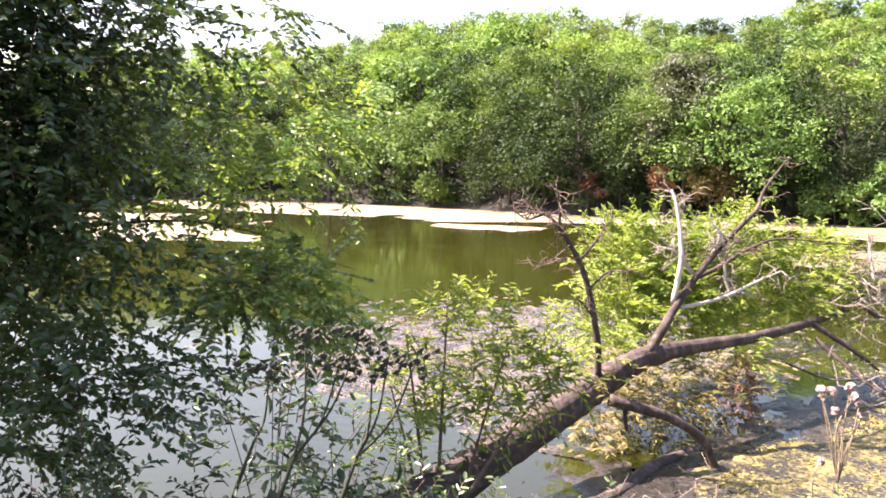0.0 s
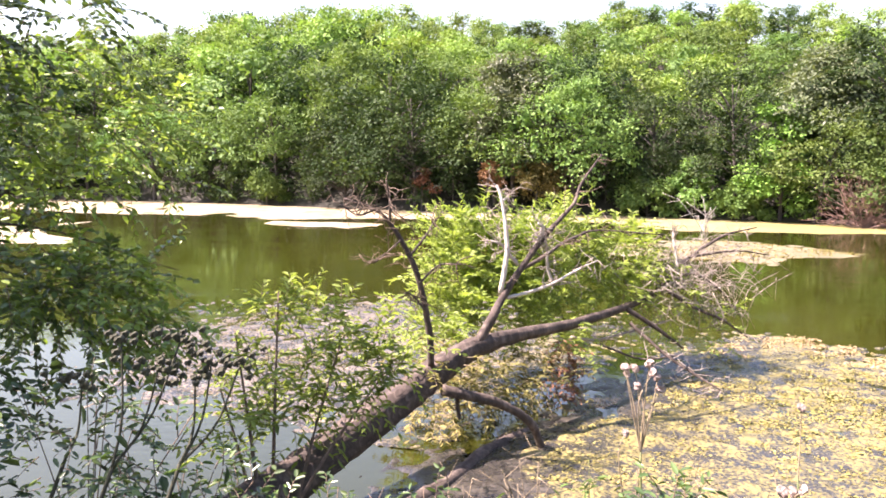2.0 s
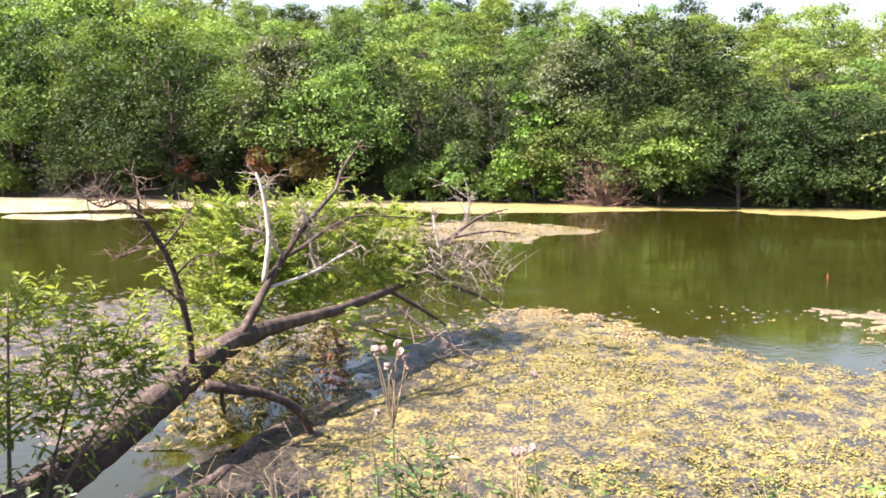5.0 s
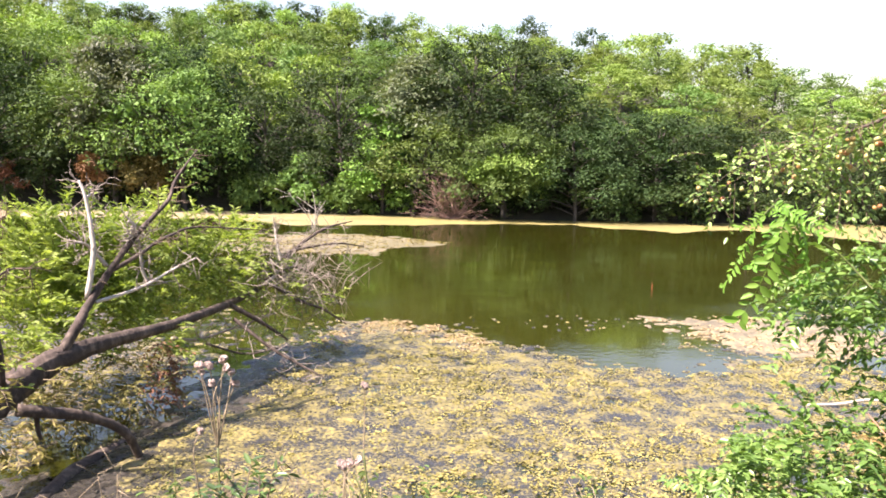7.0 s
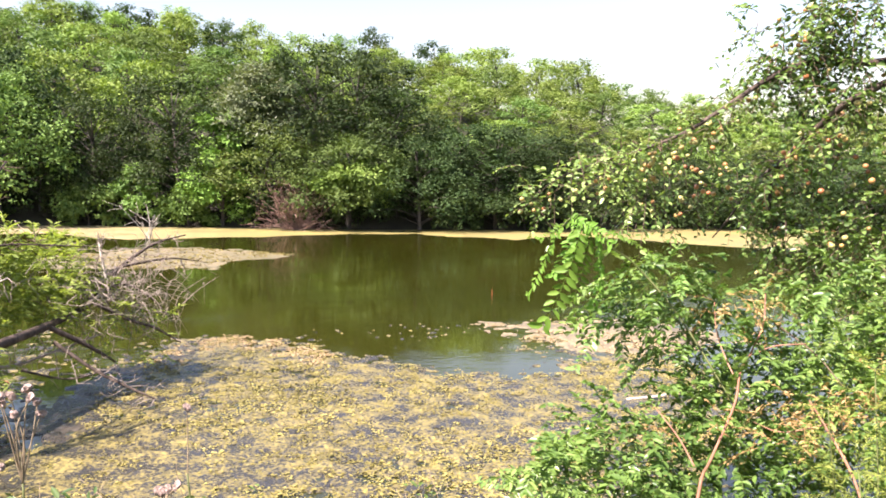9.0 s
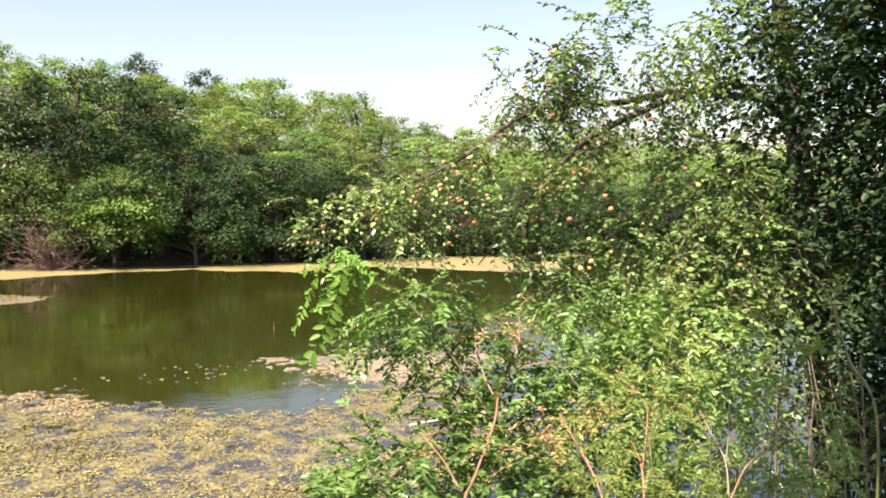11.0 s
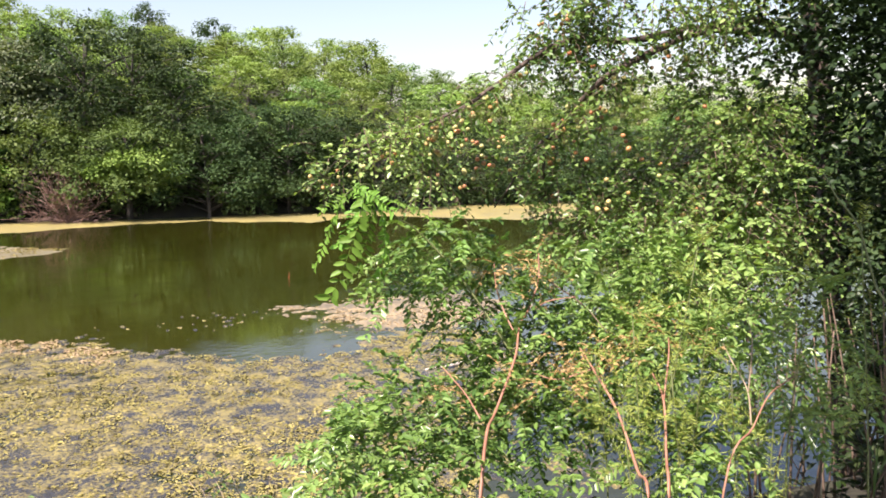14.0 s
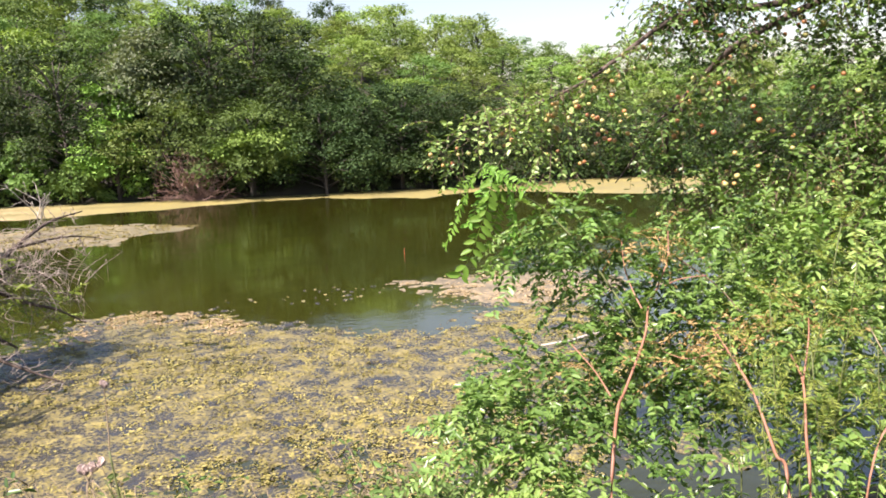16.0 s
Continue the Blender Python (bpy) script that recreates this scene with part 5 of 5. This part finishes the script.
# feathery yellow-green herbs and reeds beside the bush
herb = tagged(new("feathery_herb"), "tall feathery yellow-green herb growing through the bush", "plant")
stems, fine = Geo(), Geo()
for tip in [(1.6, 1.78, 1.83), (1.71, 1.74, 1.94), (1.71, 1.6, 1.8), (1.87, 1.59, 2.02), (1.81, 1.48, 1.82), (1.9, 1.4, 1.91), (1.87, 1.64, 2.13), (1.97, 1.36, 2.04), (2.07, 1.28, 2.2), (1.58, 1.66, 1.71)]:
    tip = np.array(tip)
    base = np.array([tip[0] - 0.1, tip[1] - 0.1, 0.8])
    line = smooth_line([base, (base + tip) / 2 + rng.normal(0, 0.05, 3), tip], 6)
    tube(stems, line, [0.004, 0.0015], 5)
    st = line[rng.integers(8, len(line), 19)]
    sprigs(rng, stems, fine, st, rng.normal(0, 1, (19, 3)) + [0, 0, 0.5], rng.uniform(0.08, 0.2, 19), leaf=(0.022, 0.0035), gap=0.008, sag=0.15, pairs=True, maker=rhombs, stem_r=0.001)
limb("stem", herb, [(1.72, 1.0, 0.85), (1.77, 1.03, 1.5), (1.77, 1.03, 1.96), (1.78, 1.1, 2.09), (1.79, 1.15, 2.22), (1.78, 1.2, 2.29), (1.78, 1.23, 2.34)], [0.004, 0.003, 0.0015], GREEN_STEM, 6, "", 0.05, 130)
part("twig_growth", stems, GREEN_STEM, herb)
part("needle_growth", fine, LEAF_HERB, herb)
for k in range(56):
    a = radians(rng.uniform(-80, -57))
    d = rng.uniform(3.3, 5.0)
    x, y = EYE.x - math.sin(a) * d, EYE.y + math.cos(a) * d
    z = float(ground_height(np.array([x]), np.array([y]))[0])
    reed = thing("reed", (x, y, max(z, -0.2) - 0.05), "dry brown reed stalk standing in the shade of the plum", "reed", "dry reeds")
    g = Geo()
    h = rng.uniform(0.5, 1.05)
    sway = rng.normal(0, 0.12, 2)
    tube(g, smooth_line([(0, 0, 0), (sway[0] * 0.4, sway[1] * 0.4, h * 0.5), (sway[0], sway[1], h)], 4), [0.007, 0.003], 5)
    part("stalk", g, TWIG, reed)
    for _ in range(3):
        g = Geo()
        u = rng.uniform(0.3, 0.9)
        rhombs(g, np.array([[sway[0] * u, sway[1] * u, u * h]]), rng.normal(0, 0.4, (1, 3)) + [0, 0, 0.6], rng.normal(0, 1, (1, 3)), [0.3], [0.014])
        part("blade", g, LEAF_GLOSS, reed)


# ---- burdock in the shade ----
def spiny_ball(radius, seed):
    rng = np.random.default_rng(seed)
    bm = bmesh.new()
    bmesh.ops.create_icosphere(bm, subdivisions=2, radius=radius * 0.7)
    for v in bm.verts:
        v.co *= rng.choice([0.9, 1.5])
    me = bpy.data.meshes.new("burr")
    bm.to_mesh(me)
    bm.free()
    return me


burr_mesh = spiny_ball(0.015, 1)
burr_mesh.materials.append(BURR)
rng = np.random.default_rng(121)
for base, tips in (((-2.3, 2.3, 0.8), [(-2.04, 2.69, 1.78), (-2.2, 2.57, 1.77), (-2.09, 2.63, 1.69)]), ((-2.1, 2.4, 0.8), [(-1.95, 2.74, 1.71), (-1.86, 2.78, 1.68), (-1.99, 2.69, 1.64)]), ((-2.6, 2.4, 0.75), [(-2.42, 2.62, 1.62)])):
    dock = thing("burdock", base, "tall shaded burdock stalk with clusters of dark burrs", "plant", "burdocks on the bank")
    fork = np.array([0.1, 0.2, 0.55])
    limb("stalk", dock, [(0, 0, -0.1), fork * 0.5, fork], [0.01, 0.007], BURR, 6, "", 0.03, 5)
    for tip in tips:
        t = np.array(tip) - base
        limb("branch", dock, [fork, (fork + t) / 2 + [0.02, 0, -0.04], t], [0.006, 0.003], BURR, 5, "", 0.03, 6)
        for _ in range(13):
            p = t + rng.normal(0, 1, 3) * [0.045, 0.04, 0.026]
            b = part("burr", burr_mesh, None, dock)
            b.location = p
            b.scale = [rng.uniform(0.8, 1.15)] * 3
    g = Geo()
    n = 14
    p = in_ball(rng, n, (0.1, 0.15, 0.35), (0.35, 0.3, 0.4))[0]
    blades(g, p, rng.normal(0, 1, (n, 3)) + [0.2, 0, -0.3], rng.normal(0, 0.5, (n, 3)) + [0, 0, 1], rng.uniform(0.06, 0.11, n), rng.uniform(0.025, 0.045, n))
    # burdock leaves take the bank's shade from their colour
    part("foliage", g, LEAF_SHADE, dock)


# ---- low growth at the foot of the bank ----
rng = np.random.default_rng(127)
# clumps lying in shade are painted with the darker leaf copy
for c, r, n, mt, label in (((-2.75, 2.2, 1.1), (0.35, 0.3, 0.3), 60, LEAF_SHADE, "low leafy undergrowth, the bank tree's shade put into its colour"), ((-2.35, 2.5, 1.02), (0.3, 0.3, 0.28), 46, LEAF_SHADE, "low leafy undergrowth, the bank tree's shade put into its colour"),
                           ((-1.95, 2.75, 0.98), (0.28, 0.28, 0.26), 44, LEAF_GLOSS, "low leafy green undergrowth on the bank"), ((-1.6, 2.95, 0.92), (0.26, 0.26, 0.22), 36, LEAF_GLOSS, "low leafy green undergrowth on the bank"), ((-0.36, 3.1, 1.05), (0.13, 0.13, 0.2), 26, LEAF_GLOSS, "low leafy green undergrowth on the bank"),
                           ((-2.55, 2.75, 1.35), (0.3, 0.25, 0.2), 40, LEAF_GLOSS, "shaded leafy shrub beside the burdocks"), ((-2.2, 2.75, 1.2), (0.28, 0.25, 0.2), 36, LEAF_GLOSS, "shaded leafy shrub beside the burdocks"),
                           ((2.9, 1.55, 0.95), (0.4, 0.35, 0.4), 80, LEAF_SHADE, "leafy undergrowth, the plum's shade put into its dark colour"), ((2.75, 1.0, 1.0), (0.4, 0.35, 0.4), 80, LEAF_SHADE, "leafy undergrowth, the plum's shade put into its dark colour"), ((3.4, 1.3, 1.0), (0.45, 0.35, 0.45), 80, LEAF_SHADE, "leafy undergrowth, the plum's shade put into its dark colour"),
                           ((-1.3, 3.25, 0.85), (0.25, 0.22, 0.15), 22, LEAF_GLOSS, "low leafy green undergrowth on the bank")):
    low = thing("undergrowth", (c[0], c[1], 0.6), label, "plant", "bank undergrowth")
    stems, lv = Geo(), Geo()
    for _ in range(7):
        tip = rng.normal(0, 1, 3) * np.array(r) * [0.7, 0.7, 0.4] + [0, 0, c[2] - 0.5]
        tube(stems, smooth_line([(rng.normal(0, 0.05), rng.normal(0, 0.05), -0.1), tip * [0.4, 0.4, 0.5], tip], 4), [0.005, 0.002], 4)
    leaf_cloud(rng, stems, lv, [((0, 0, c[2] - 0.6), r, n)], ways=(0, 0, 0.3), length=(0.1, 0.24), leaf=(0.045, 0.018), gap=0.02, sag=0.3)
    part("twig_growth", stems, TWIG, low)
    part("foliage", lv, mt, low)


# ---- weeds, thistles and dry stalks along the bank ----
rng = np.random.default_rng(131)
head_bm = bmesh.new()
bmesh.ops.create_icosphere(head_bm, subdivisions=2, radius=0.019)
for v in head_bm.verts:
    v.co *= rng.choice([0.8, 1.25])
    v.co.z *= 1.25 if v.co.z > 0 else 0.8
head_mesh = bpy.data.meshes.new("seed_head")
head_bm.to_mesh(head_mesh)
head_bm.free()
head_mesh.materials.append(FLUFF)
for base, heads in (((-0.5, 3.35, 0.55), [(-0.52, 3.39, 1.62), (-0.47, 3.4, 1.64), (-0.44, 3.39, 1.58), (-0.55, 3.39, 1.61), (-0.5, 3.38, 1.57), (-0.46, 3.36, 1.61), (-0.53, 3.41, 1.59), (-0.42, 3.4, 1.55)]), ((-0.02, 2.85, 0.75), [(-0.02, 2.93, 1.38), (0.01, 2.92, 1.4), (-0.05, 2.95, 1.37)]),
                    ((0.1, 3.45, 0.5), [(0.08, 3.51, 1.49)]), ((-0.55, 3.2, 0.6), [(-0.54, 3.27, 1.39)])):
    th = thing("thistle", base, "dried thistle with fluffy pinkish-brown seed heads", "thistle", "dried thistles")
    stem_top = (np.mean(heads, 0) - base) * [0.8, 0.8, 0.72]
    limb("stem", th, [(0, 0, 0), stem_top * [0.2, 0.2, 0.5] + [0.02, 0, 0], stem_top], [0.005, 0.004], GREEN_STEM, 5, "", 0.05, 8)
    for hp in heads:
        t = np.array(hp) - base
        fork = (np.mean(heads, 0) - base) * [0.8, 0.8, 0.72]
        t = t + rng.normal(0, 0.012, 3)
        limb("stalk", th, [fork * 0.98, (fork + t) / 2 + rng.normal(0, 0.02, 3), t], [0.003, 0.002], STRAW, 5, "", 0.03, 7)
        h = part("seed_head", head_mesh, None, th)
        h.location = t
        h.rotation_euler = (rng.uniform(-1.2, 1.2), rng.uniform(-1.2, 1.2), 0)
        h.scale = [rng.uniform(0.5, 1.0), rng.uniform(0.5, 1.0), rng.uniform(0.45, 0.85)]
for k in range(80):
    a = radians(rng.uniform(-28, 45) if k < 56 else rng.uniform(-8, 14))
    d = rng.uniform(2.9, 4.2) if k < 56 else rng.uniform(3.2, 4.0)
    x, y = EYE.x - math.sin(a) * d, EYE.y + math.cos(a) * d
    z = float(ground_height(np.array([x]), np.array([y]))[0])
    leafy = rng.uniform() < 0.55
    weed = thing("weed", (x, y, max(z, -0.25) - 0.03), "low leafy green weed on the bank" if leafy else "thin dry branching stalk on the bank", "plant", "bank weeds")
    h = max(rng.uniform(0.75, 1.15) - max(z, -0.25), 0.3) * (0.85 if leafy else 1.0)
    lv = Geo()
    for _ in range(3):
        g = Geo()
        tip = np.array([rng.normal(0, 0.1), rng.normal(0, 0.1), h * rng.uniform(0.7, 1.05)])
        line = smooth_line([(0, 0, 0), tip * [0.3, 0.3, 0.5], tip], 5)
        tube(g, line, [0.004, 0.0015], 4)
        n = 12
        st = line[rng.integers(3, len(line), n)]
        if leafy:
            sprigs(rng, g, lv, st, rng.normal(0, 1, (n, 3)) + [0, 0, 0.4], rng.uniform(0.06, 0.14, n), leaf=(0.05, 0.018), gap=0.03, stem_r=0.0015)
        else:
            for s0 in st[:7]:
                tube(g, [s0, s0 + unit(rng.normal(0, 1, 3) + [0, 0, 0.8]) * rng.uniform(0.05, 0.18)], [0.002, 0.001], 3)
        part("stem", g, GREEN_STEM if leafy else STRAW, weed)
    if leafy:
        part("foliage", lv, LEAF_MID, weed)


# ---- small things on the water ----
FLOAT_RED = rough_material("float_red", [(0.3, (0.35, 0.07, 0.03)), (0.7, (0.42, 0.12, 0.05))], 20, rough=0.4, bump=0.05)
bobber = thing("fishing_float", (6.78, 15.14, 0), "small orange-red fishing float standing in the water", "float")
g = Geo()
tube(g, [(0, 0, -0.03), (0, 0, 0.0), (0, 0, 0.05), (0, 0, 0.11)], [0.003, 0.008, 0.007, 0.003], 8)
part("float_body", g, FLOAT_RED, bobber, smooth=True)
g = Geo()
tube(g, [(0, 0, 0.1), (0, 0, 0.15)], [0.003, 0.002], 5)
part("antenna", g, FLOAT_RED, bobber)
stick = tagged(new("dry_stick"), "pale curved dry stick lying on the algae", "stick")
limb("stick_body", stick, [(4.9, 7.45, 0.02), (5.25, 7.35, 0.05), (5.6, 7.35, 0.08), (5.9, 7.2, 0.06)], [0.012, 0.016, 0.01], BLEACHED, 6, "", 0.06, 140)
